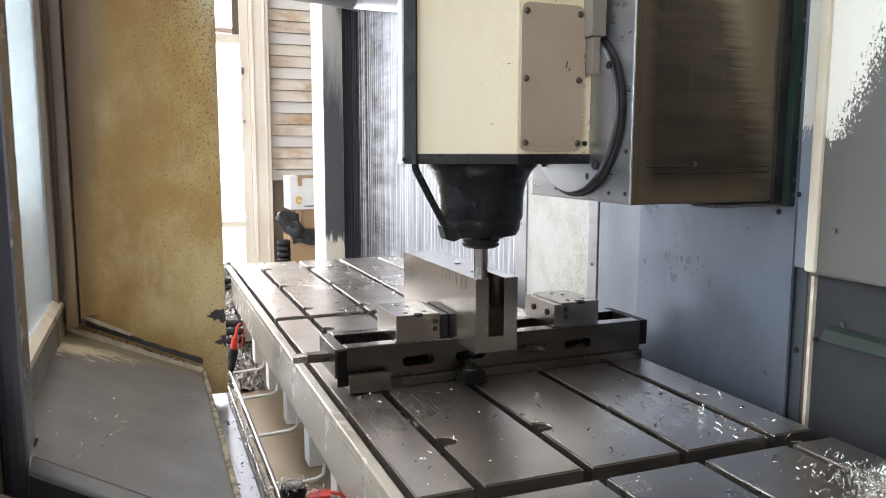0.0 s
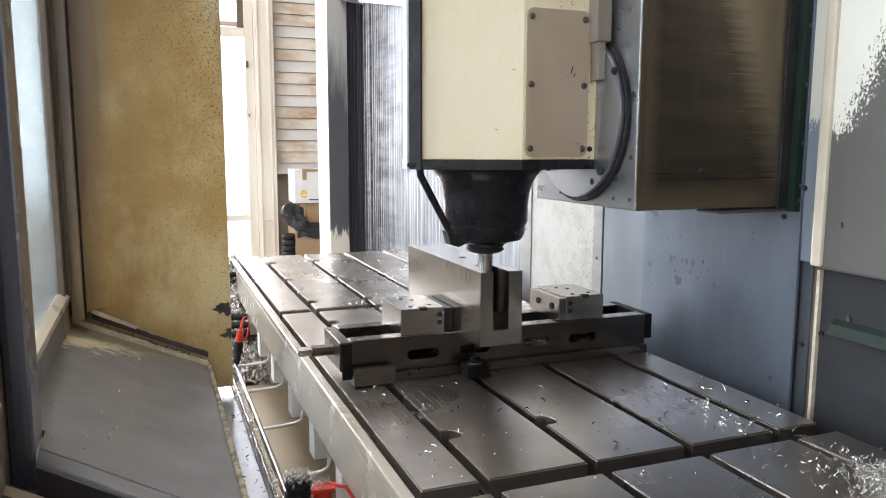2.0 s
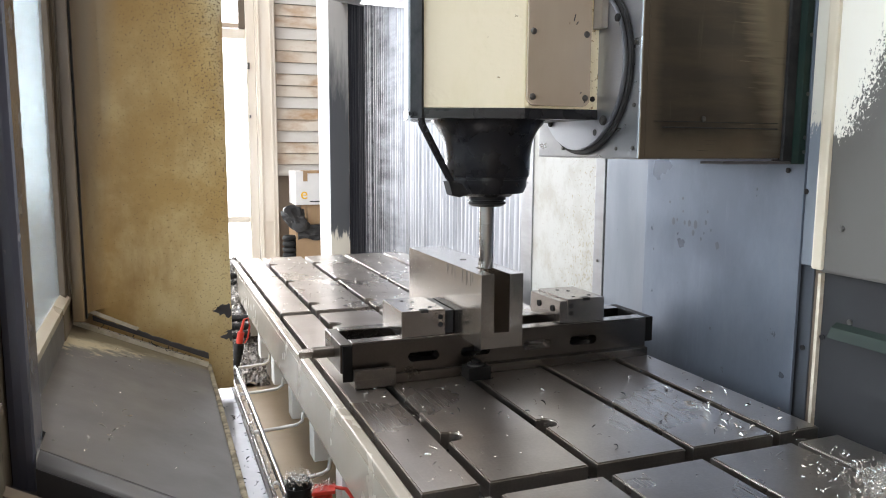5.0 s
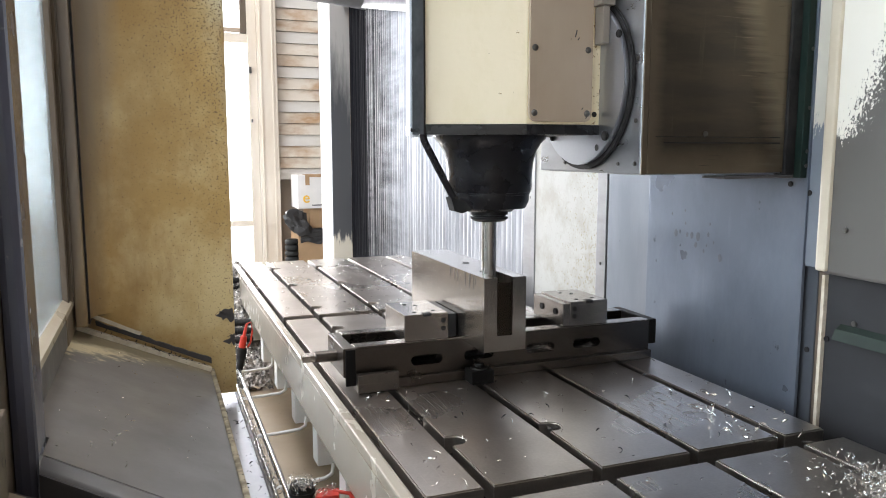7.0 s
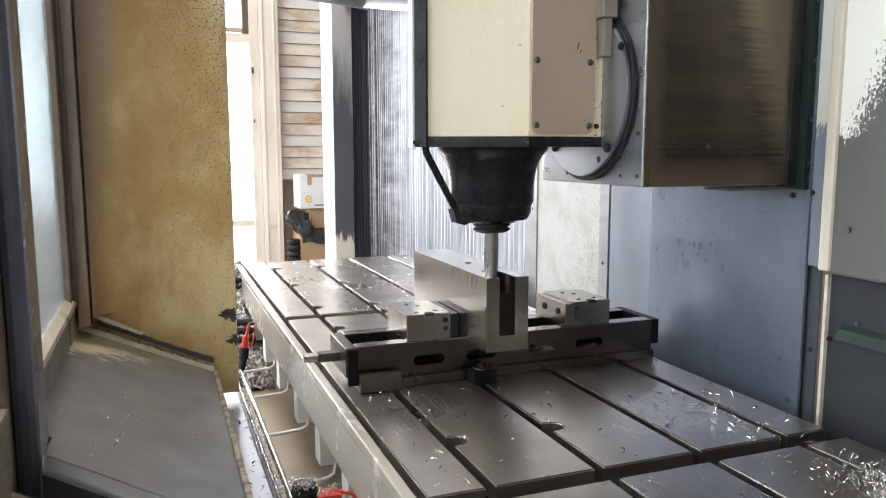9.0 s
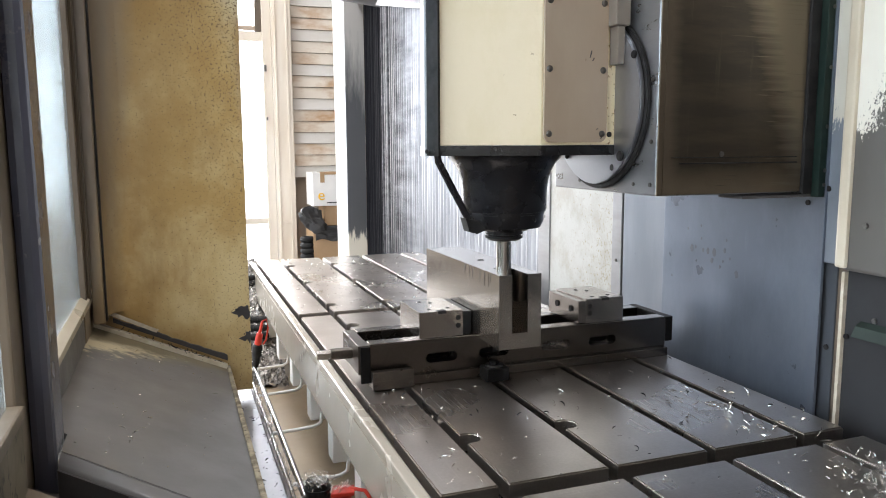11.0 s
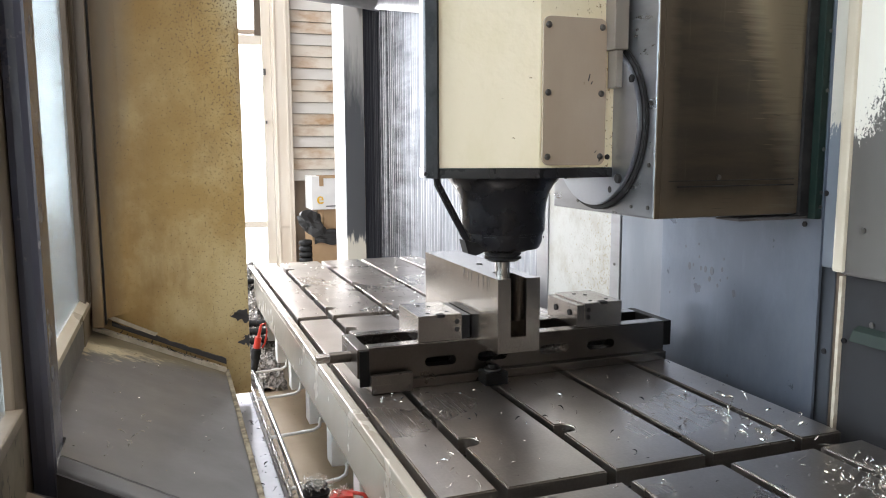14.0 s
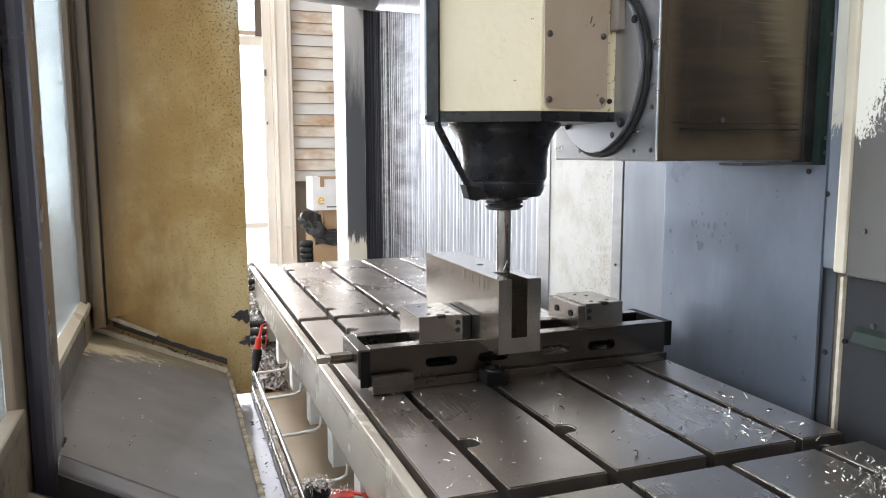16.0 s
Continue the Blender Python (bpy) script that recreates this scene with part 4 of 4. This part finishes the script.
part("corner_sheet", prism([(-0.5415, 1.130)] + curve + [(-0.5415, 1.1985)], 0.985, 2.6), M["stained"], guard, "bent corner sheet, browner towards the left", smooth=True)
part("corner_joint", box(-0.5465, -0.542, 1.118, 1.1985, 0.975, 2.6), M["rubber"], guard, "dark joint line")
part("window_post", box(XW - 0.03, XW + 0.003, 1.040, 1.068, 1.04, 2.6, 0.003), M["corner"], guard)
part("window_seal", box(XW - 0.03, XW + 0.001, 1.068, 1.074, 1.04, 2.6), M["rubber"], guard)
part("window_post", box(XW - 0.03, XW + 0.009, 1.074, 1.112, 1.04, 2.6, 0.003), M["corner"], guard)
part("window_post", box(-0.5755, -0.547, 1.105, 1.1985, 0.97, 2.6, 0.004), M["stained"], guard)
part("door_post", box(-0.596, -0.560, 0.262, 0.372, 0.5, 2.6, 0.012), M["post_paint"], guard, "dark grey door post")
part("cream_post", box(-0.62, -0.5962, 0.19, 0.30, 0.5, 2.6, 0.004), M["grimy_cream"], guard, "dirty cream door frame")
part("door_apron", box(-0.62, -0.59, -1.8, 0.19, 0.4, 1.04, 0.004), M["blotched"], guard)
pane = part("pane", box(XW - 0.016, XW - 0.010, 0.33, 1.14, 1.045, 2.6), M["pane"], guard, "frosted translucent window pane")
pane.visible_shadow = False
pane = part("pane", box(-0.612, -0.606, -1.8, 0.17, 1.05, 2.6), M["pane"], guard, "frosted translucent window pane")
pane.visible_shadow = False
part("door_rail", box(-0.625, -0.585, -1.8, 0.19, 1.035, 1.055, 0.004), M["grimy_cream"], guard)

tray = thing("chip_tray", (-0.2, 1, 0), "pale zinc tray strip with dark chips beside the bed", "tray")
part("tray_top", box(-0.228, -0.163, -0.6, 2.6, 0.66, 0.70, 0.003), M["tray"], tray)
part("tray_side", box(-0.168, -0.160, -0.6, 2.6, 0.5, 0.705, 0.001), M["dark_paint"], tray)

pipes = thing("coolant_pipes", (-0.13, 1, 0.55), "two bright steel pipes with white branch tubes", "pipe")
part("pipe", rod((-0.132, 0.42, 0.70), (-0.132, 1.55, 0.70), 0.0075, 16), M["pipe"], pipes, smooth=True)
part("pipe", rod((-0.153, -0.5, 0.69), (-0.153, 1.6, 0.69), 0.0065, 16), M["pipe"], pipes, smooth=True)
for yb in (1.47, 1.19, 0.87, 0.55):
    part("branch", tube([(-0.15, yb, 0.70), (-0.09, yb + 0.004, 0.70), (-0.04, yb + 0.008, 0.702), (-0.024, yb + 0.010, 0.71), (-0.02, yb + 0.010, 0.735)], 0.0045, 10), M["white"], pipes, smooth=True)

# ---- machine side wall ----
side = thing("side_guard", (1.0, -0.5, 0.0), "grey and white worn sheet side guard with cream edge trim", "machine guard")
part("frame_strip", box(0.940, 0.97, 0.153, 0.21, 0.4, 2.4, 0.002), M["strip_paint"], side, "dark blue-grey frame strip")
part("flange_strip", box(0.928, 0.9395, 0.100, 0.183, 1.184, 2.4, 0.003), M["worn_flange"], side, "pale blue-grey bent sheet flange")
part("joint_strip", box(0.944, 0.965, 0.1265, 0.1528, 0.4, 1.180), M["corner"], side, "grimy brown joint strip")
for z in (1.001, 1.34):
    socket_screw((0.940 if z < 1.2 else 0.928, 0.168 if z < 1.2 else 0.176, z), (-1, 0, 0), 0.006, side, "rubber")
part("upper_panel", box(0.893, 0.927, -1.6, 0.100, 1.181, 2.4, 0.007), M["worn_white"], side, "white paint worn to grey sheet")
part("edge_trim", box(0.885, 0.910, 0.088, 0.114, 1.186, 2.4, 0.006), M["cream_light"], side, "cream edge trim")
part("lower_panel", box(0.94, 0.96, -1.6, 0.1262, 0.4, 1.1805, 0.002), M["dark_panel"], side)
bead = [(0.1262 + 0.0012 * noise.noise(Vector((z * 60, 1, 0))) + 0.0014 * noise.noise(Vector((z * 210, 5, 0))), z) for z in (0.5 + 0.0045 * k for k in range(150))]
part("seal_bead", prism(bead + [(0.1340, 1.1705), (0.1340, 0.5)], 0.931, 0.9438, axis="x"), M["bead"], side, "ragged cream sealant bead")
part("bead_screw", rod((0.9395, 0.119, 1.036), (0.936, 0.119, 1.036), 0.006, 12), M["rubber"], side)
part("deflector", prism([(0.94, 1.075), (0.925, 1.066), (0.915, 1.045), (0.918, 1.045), (0.93, 1.062), (0.94, 1.068)], -1.6, 0.088, axis="y"), M["green_grey"], side, "dark green deflector strip")
for p in ((0.893, 0.051, 1.275), (0.94, 0.056, 1.082), (0.893, -0.12, 1.33)):
    socket_screw(p, (-1, 0, 0), 0.006, side)

# ---- duct overhead ----
duct = tube([(-0.6, 3.75, 2.56), (0.3, 3.75, 2.53), (0.76, 3.75, 2.50), (1.2, 3.75, 2.45), (3, 3.75, 2.2)], 0.16, 28)
solo("air_duct", duct, M["foil"], "crinkled grey galvanised air duct", "duct", smooth=True)

# ---- boxes behind the table ----
carton = thing("white_carton", (1.1, 6.2, 0.888), "white cardboard carton with brown tape and a yellow letter", "box")
part("carton_body", box(0.885, 1.35, 6.05, 6.4, 0.888, 1.205, 0.006), M["white_card"], carton)
part("tape", box(0.96, 1.352, 6.046, 6.2, 1.185, 1.209, 0.001), M["card"], carton, "brown tape")
part("tape_end", box(0.96, 1.0, 6.046, 6.05, 1.11, 1.185), M["card"], carton)
part("print_line", box(1.02, 1.3, 6.047, 6.05, 0.915, 0.925), M["dark_paint"], carton)
fc = bpy.data.curves.new("letter", "FONT")
fc.body, fc.size, fc.extrude = "e", 0.15, 0.001
letter = new("letter", fc)
letter.parent = carton
letter.matrix_local = Matrix.Translation(Vector((0.93, 6.046, 0.945)) - Vector((1.1, 6.2, 0.888))) @ pose(0, 0, 0, 90)
fc.materials.append(M["yellow"])
b2 = thing("flat_carton", (1.2, 6.2, 0.70), "small brown cardboard carton", "box")
part("carton_body", box(1.0, 1.4, 6.08, 6.4, 0.70, 0.888, 0.004), M["card"], b2)
b3 = thing("large_carton", (1.2, 6.2, 0.0), "large brown cardboard carton covered by black foil", "box")
part("carton_body", box(0.88, 1.5, 6.05, 6.45, 0.0, 0.68, 0.006), M["card"], b3)
own = bmesh.new()
bmesh.ops.create_icosphere(own, subdivisions=3, radius=1.0)
for v in own.verts:
    c = v.co.copy()
    fold = 1 + 0.75 * noise.noise(c * 1.3) + 0.30 * noise.noise(c * 3.2)
    v.co = Vector((0.90 + c.x * 0.115 * fold, 6.06 + c.y * 0.06 * fold, 0.765 + c.z * 0.105 * fold - 0.25 * c.x * 0.1))
bmesh.ops.create_grid(own, x_segments=30, y_segments=10, size=0.5)
for v in own.verts:
    if abs(v.co.z) < 1e-6 and abs(v.co.x) <= 0.51 and abs(v.co.y) <= 0.51:
        x, y = v.co.x + 0.5, v.co.y + 0.5
        v.co = Vector((0.90 + 0.60 * x, 6.035 + 0.012 * noise.noise(Vector((x * 9, y * 5, 0))), 0.56 + 0.14 * y + (1 - y) * 0.03 * noise.noise(Vector((x * 5, 1, 0)))))
ob = solo("black_foil", own, M["plastic"], "crumpled black plastic foil draped over the carton", "plastic sheet")
ob.modifiers.new("thickness", "SOLIDIFY").thickness = 0.003
coil = thing("hose_stack", (0.83, 6.1, 0), "stack of dark hoses beside the cartons", "hose")
for k in range(6):
    part("hose_turn", tube([(0.83 + 0.045 * math.cos(a), 6.1 + 0.045 * math.sin(a), 0.30 + 0.055 * k) for a in (math.tau * q / 14 for q in range(15))], 0.026, 10), M["rubber"], coil, smooth=True)

# ---- hoses, grip and connector beside the bed ----
hoses = thing("coolant_hoses", (-0.12, 2.1, 0.55), "black ribbed coolant hoses lying in chips", "hose")
for k, (yy, zz) in enumerate(((1.93, 0.785), (1.91, 0.757), (1.89, 0.729), (2.33, 0.885), (2.31, 0.86))):
    own = bmesh.new()
    pts = [(-0.34 + 0.02 * q, yy + 0.01 * math.sin(q * 0.7 + k), zz - 0.0016 * q + 0.004 * math.sin(q * 0.5)) for q in range(16)]
    tube(pts, 0.012, 10, bm=own)
    for q in range(15):
        rod(Vector(pts[q]), Vector(pts[q]).lerp(Vector(pts[q + 1]), 0.5), 0.0145, 10, bm=own)
    part("hose", own, M["rubber"], hoses, smooth=True)
grip = thing("spray_gun", (-0.105, 1.5, 0.69), "red and black coolant hand grip on the pipe", "hand grip")
part("grip_body", rod((-0.118, 1.50, 0.775), (-0.11, 1.50, 0.815), 0.012, 14, 0.011, bev=0.002), M["red"], grip, smooth=True)
part("grip_tip", rod((-0.11, 1.50, 0.815), (-0.10, 1.50, 0.855), 0.006, 10, 0.004), M["red"], grip, smooth=True)
part("grip_loop", tube([(-0.10, 1.5, 0.855), (-0.086, 1.5, 0.86), (-0.082, 1.5, 0.83), (-0.09, 1.5, 0.79), (-0.10, 1.5, 0.775)], 0.003, 8), M["red"], grip, smooth=True)
part("grip_collar", rod((-0.122, 1.50, 0.735), (-0.118, 1.50, 0.775), 0.016, 14, bev=0.003), M["rubber"], grip, smooth=True)
part("grip_stem", rod((-0.13, 1.50, 0.70), (-0.122, 1.50, 0.735), 0.012, 12), M["rubber"], grip, smooth=True)
conn = thing("hose_connector", (-0.10, 0.42, 0.55), "ribbed black hose end with a red clamp, heaped with chips", "connector")
own = bmesh.new()
for k in range(7):
    rod((-0.120, 0.40, 0.64 + 0.018 * k), (-0.120, 0.40, 0.652 + 0.018 * k), 0.027, 22, bm=own, bev=0.003)
rod((-0.120, 0.40, 0.56), (-0.120, 0.40, 0.77), 0.023, 22, bm=own)
part("ribbed_hose", own, M["rubber"], conn, smooth=True)
part("clamp_body", rod((-0.074, 0.388, 0.60), (-0.074, 0.388, 0.745), 0.020, 20, bev=0.003), M["red"], conn, smooth=True)
part("clamp_flange", prism([(-0.100, 0.368), (-0.054, 0.362), (-0.046, 0.395), (-0.085, 0.405)], 0.745, 0.752, 0.001), M["red"], conn)
part("thin_hose", tube([(-0.060, 0.385, 0.752), (-0.030, 0.37, 0.748), (-0.01, 0.32, 0.72), (-0.012, 0.26, 0.66)], 0.004, 8), M["red"], conn, smooth=True)

random.seed(8)
own = bmesh.new()
bmesh.ops.create_grid(own, x_segments=40, y_segments=120, size=0.5)
for v in own.verts:
    x, y = -0.30 + (v.co.x + 0.5) * 0.30, 1.62 + (v.co.y + 0.5) * 1.1
    v.co = Vector((x, y, 0.585 + 0.30 * min(1.0, max(0.0, (y - 1.66) / 0.8)) + 0.030 * noise.noise(Vector((x * 22, y * 22, 0))) + 0.014 * noise.noise(Vector((x * 90, y * 90, 3)))))
solo("chip_mound", own, M["mound"], "grey mound of packed steel chips under the hoses", "chips", kind="stuff")

# peeled patches on the corner panel
for cx, cz, w, h in ((-0.184, 0.955, 0.038, 0.022), (-0.174, 0.880, 0.024, 0.019)):
    pts = [(cx + w * (0.72 + 0.75 * noise.noise(Vector((a * 1.3, cz * 9, 0)))) * math.cos(a), cz + h * (0.72 + 0.8 * noise.noise(Vector((a * 2.1, 3, cz)))) * math.sin(a)) for a in (math.tau * q / 40 for q in range(40))]
    pts = [(min(x, -0.1665), z) for x, z in pts]
    part("peeled_patch", prism(pts, 1.1985, 1.2005, axis="y"), M["dark_paint"], guard, "dark peeled patch")

# ---- steel shavings ----
def shaving(bm, at, size, turn):
    """One curled strip of steel lying at a place."""
    r = size * random.uniform(0.5, 1.1)
    arc = random.choice((0.5, 0.6, 0.8, 1.0, 1.3, 2.0, 3.2))
    r = size * random.uniform(1.2, 2.2) / max(0.5, arc)
    w = min(0.0026, size * random.uniform(0.16, 0.30))
    pitch = random.uniform(-0.3, 0.5)
    m = Matrix.Translation(at) @ turn
    rows = []
    n = 6
    for k in range(n + 1):
        a = arc * k / n
        grow = 1 - 0.35 * k / n
        c = Vector((r * grow * math.cos(a) - r, r * grow * math.sin(a), size * pitch * k / n))
        rows.append([bm.verts.new(m @ (c + Vector((0, 0, s * 1.5 * w * (1.0 - 0.7 * abs(2 * k / n - 1) ** 2) - 0.3 * w * s)))) for s in (0, 1)])
    for p, q in zip(rows, rows[1:]):
        bm.faces.new((p[0], q[0], q[1], p[1]))


def shavings(name, label, spots, mat="chip", thick=0.0007):
    own = bmesh.new()
    for (x, y, z), size, flat in spots:
        tilt = pose(0, 0, 0, random.gauss(0, 25) if flat else random.uniform(0, 360), random.gauss(0, 25) if flat else random.uniform(0, 360), random.uniform(0, 360))
        shaving(own, (x, y, z), size, tilt)
    ob = solo(name, own, M[mat], label, "chips", kind="stuff")
    sol = ob.modifiers.new("thickness", "SOLIDIFY")
    sol.thickness = thick
    return ob


random.seed(21)
spots = []
for _ in range(100):
    spots.append(((random.uniform(0.02, 0.80), random.uniform(0.0, 0.5), ZT + 0.001), random.choice((0.003, 0.004, 0.007, 0.011)), True))
for _ in range(85):
    spots.append(((random.gauss(0.69, 0.06), random.gauss(0.20, 0.12), ZT + 0.001), random.uniform(0.004, 0.015), True))
for _ in range(16):
    spots.append(((random.gauss(0.67, 0.025), random.gauss(0.04, 0.02), ZT + 0.001), random.uniform(0.006, 0.010), True))
for _ in range(520):
    spots.append(((random.uniform(0.02, 0.80), random.uniform(1.36, 2.58), ZT + 0.001), random.choice((0.005, 0.006, 0.008, 0.010, 0.014)), True))
for _ in range(60):
    spots.append(((random.uniform(0.02, 0.80), random.uniform(-0.35, -0.05), ZT + 0.001), random.uniform(0.004, 0.009), True))
spots = [q for q in spots if all(abs(q[0][0] - (x - 0.009)) > 0.013 for x in SLOT_R)]
dark = [((random.uniform(0.02, 0.80), random.uniform(0.01, 0.50), ZT + 0.001), random.uniform(0.007, 0.012), True) for _ in range(34)]
dark = [q for q in dark if all(abs(q[0][0] - (x - 0.009)) > 0.016 for x in SLOT_R)]
shavings("table_slivers", "dark blued steel slivers lying on the table", dark, "black_steel")
shavings("table_shavings", "bright steel shavings scattered over the table", spots)
spots = []
for _ in range(2200):
    d, a = abs(random.gauss(0, 0.058)), random.uniform(0, math.tau)
    h = max(0.0, 0.034 - 0.4 * d) * random.random()
    spots.append(((0.715 + d * math.cos(a) * 0.9, -0.265 + d * math.sin(a) * 1.1, ZT + 0.002 + h), random.uniform(0.004, 0.0085), False))
shavings("shavings_heap", "heap of curled bright steel shavings on the table", spots)
spots = []
for k in range(4):
    for _ in range(70 if k in (2, 3) else 30):
        spots.append(((SLOT_R[k] - 0.009 + random.uniform(-0.006, 0.006), random.uniform(-0.36, -0.03) if k > 1 else random.uniform(-0.1, 1.2), ZT - 0.026), random.uniform(0.004, 0.009), False))
shavings("slot_shavings", "steel shavings lodged in the table slots", spots)
spots = [((x, random.uniform(0.32, 1.1), slope(x) + 0.001), random.uniform(0.003, 0.007), True) for x in (random.uniform(-0.56, -0.27) for _ in range(60))]
spots += [((random.gauss(-0.49, 0.03), random.gauss(0.40, 0.05), slope(-0.49) + 0.006), random.uniform(0.006, 0.010), True) for _ in range(14)]
spots += [((x, 0.255 - 0.27 * (x + 0.6) - random.uniform(0.0, 0.05), slope(x) - 0.066), random.uniform(0.004, 0.008), False) for x in (random.uniform(-0.59, -0.4) for _ in range(70))]
shavings("chute_shavings", "a few steel shavings on the sloping chute", spots)
spots = [((random.uniform(-0.222, -0.17), random.uniform(0.2, 1.2), 0.702), random.uniform(0.004, 0.012), True) for _ in range(60)]
shavings("tray_shavings", "dark steel shavings on the zinc tray", spots, "black_steel")
crumbs = []
for _ in range(70):
    xx = random.uniform(-0.53, -0.25) if random.random() < 0.5 else random.gauss(-0.34, 0.05)
    xx = min(max(xx, -0.55), -0.25)
    crumbs.append(((xx, random.uniform(1.179, 1.189), 0.962 - 0.447 * (xx + 0.585) + 0.002), random.choice((0.004, 0.006, 0.008)), False))
shavings("seal_crumbs", "dark oily crumbs and shavings along the sealing strip", crumbs, "black_steel", 0.0015)
spots = [((random.gauss(-0.157, 0.006), random.uniform(0.2, 1.25), 0.70 + random.uniform(0, 0.012)), random.uniform(0.004, 0.009), False) for _ in range(420)]
for _ in range(700):
    yy = random.uniform(1.7, 2.65)
    spots.append(((random.uniform(-0.16, -0.05), yy, 0.60 + 0.30 * min(1.0, (yy - 1.66) / 0.8) + random.uniform(0, 0.01)), random.uniform(0.005, 0.011), False))
spots += [((-0.120 + random.gauss(0, 0.013), 0.40 + random.gauss(0, 0.014), 0.771 + abs(random.gauss(0, 0.004))), random.uniform(0.002, 0.005), False) for _ in range(420)]
spots += [((-0.075 + random.gauss(0, 0.010), 0.385 + random.gauss(0, 0.008), 0.753 + abs(random.gauss(0, 0.003))), random.uniform(0.004, 0.008), False) for _ in range(60)]
shavings("bed_shavings", "steel shavings caught along the pipes and hoses", spots)
spots = [((random.uniform(0.03, 0.13), random.uniform(0.44, 0.53), ZT + 0.001), random.uniform(0.004, 0.008), True) for _ in range(10)]
spots += [((random.uniform(0.16, 0.26), random.uniform(0.56, 0.68), VZ + 0.066), random.uniform(0.003, 0.005), True) for _ in range(8)]
spots += [((random.uniform(0.46, 0.55), random.uniform(0.56, 0.58), ZT + 0.05), random.uniform(0.004, 0.008), False) for _ in range(50)]
shavings("vise_shavings", "steel shavings caught in the vise", spots)

# ---- motion ----
FEED = [(0.0, 0.0), (0.5, -0.007), (1.0, -0.0125), (1.5, -0.0187), (2.0, -0.0245), (2.5, -0.031), (3.0, -0.037), (3.5, -0.0432), (3.7, -0.0455), (3.8, -0.0468), (3.9, -0.043),
        (4.0, -0.0165), (4.1, 0.019), (4.2, 0.055), (4.3, 0.084), (4.4, 0.0905), (4.5, 0.0895), (5.0, 0.0833), (6.0, 0.0702), (6.5, 0.0637), (7.0, 0.0572), (7.5, 0.0510), (8.0, 0.0448), (8.5, 0.0382), (9.0, 0.0324),
        (10.0, 0.0205), (11.0, 0.0083), (11.5, 0.0022), (12.0, -0.0043), (12.5, -0.0105), (13.0, -0.0160), (13.5, -0.0225), (14.0, -0.0285), (14.5, -0.0352), (15.0, -0.0418), (15.2, -0.0442), (15.4, -0.0430),
        (15.5, -0.0395), (15.6, -0.031), (15.7, 0.004), (15.8, 0.038), (15.9, 0.066), (16.0, 0.0862)]


random.seed(33)
FLIGHTS = []
for k, (t0, ex, ey) in enumerate(((0.0, 0.79, 0.12), (0.7, 0.60, 0.20), (1.6, 0.77, 0.33), (2.6, 0.45, 0.10), (3.3, 0.36, 0.30), (3.6, 0.62, 0.06), (5.2, 0.70, 0.15), (6.6, 0.44, 0.25),
                                  (7.7, 0.78, 0.05), (8.8, 0.50, 0.31), (10.1, 0.66, 0.28), (11.8, 0.40, 0.12), (12.9, 0.75, 0.22), (14.0, 0.56, 0.10), (14.5, 0.73, 0.02), (15.2, 0.62, 0.33))):
    own = bmesh.new()
    shaving(own, (0, 0, 0), 0.008, Matrix.Identity(4))
    chip = solo("flying_shaving", own, M["chip"], "curled bright steel shaving thrown off the cutter", "shaving", "thrown shavings")
    chip.modifiers.new("thickness", "SOLIDIFY").thickness = 0.0006
    FLIGHTS.append((chip, t0, ex, ey))


def motions():
    for chip, t0, ex, ey in FLIGHTS:
        sx, sy, sz = SX0 + 0.018, 0.42, 1.038
        rest = pose(sx, sy, sz)
        rows = [(0.0, rest)] if t0 > 0.05 else []
        for k in range(7):
            u = k / 6
            z = sz + 0.42 * u * (1 - u) + (ZT + 0.002 - sz) * u
            rows.append((t0 + 0.4 * u, pose(sx + (ex - sx) * u, sy + (ey - sy) * u, z, 60 * k, 35 * k, 20 * k)))
        if t0 > 0.15:
            rows.insert(1, (t0 - 0.1, rest))
        last = rows[-1][1]
        rows += [(t0 + 0.5, last), (16.0, last)]
        walk(chip, rows)
    walk(head, [(t, pose(TX, TY, 1.218 + dz)) for t, dz in FEED])
    walk(rotor, [(k / 30, pose(0, 0, 0, 0, 0, 57.0 * k)) for k in range(481)])


motions()
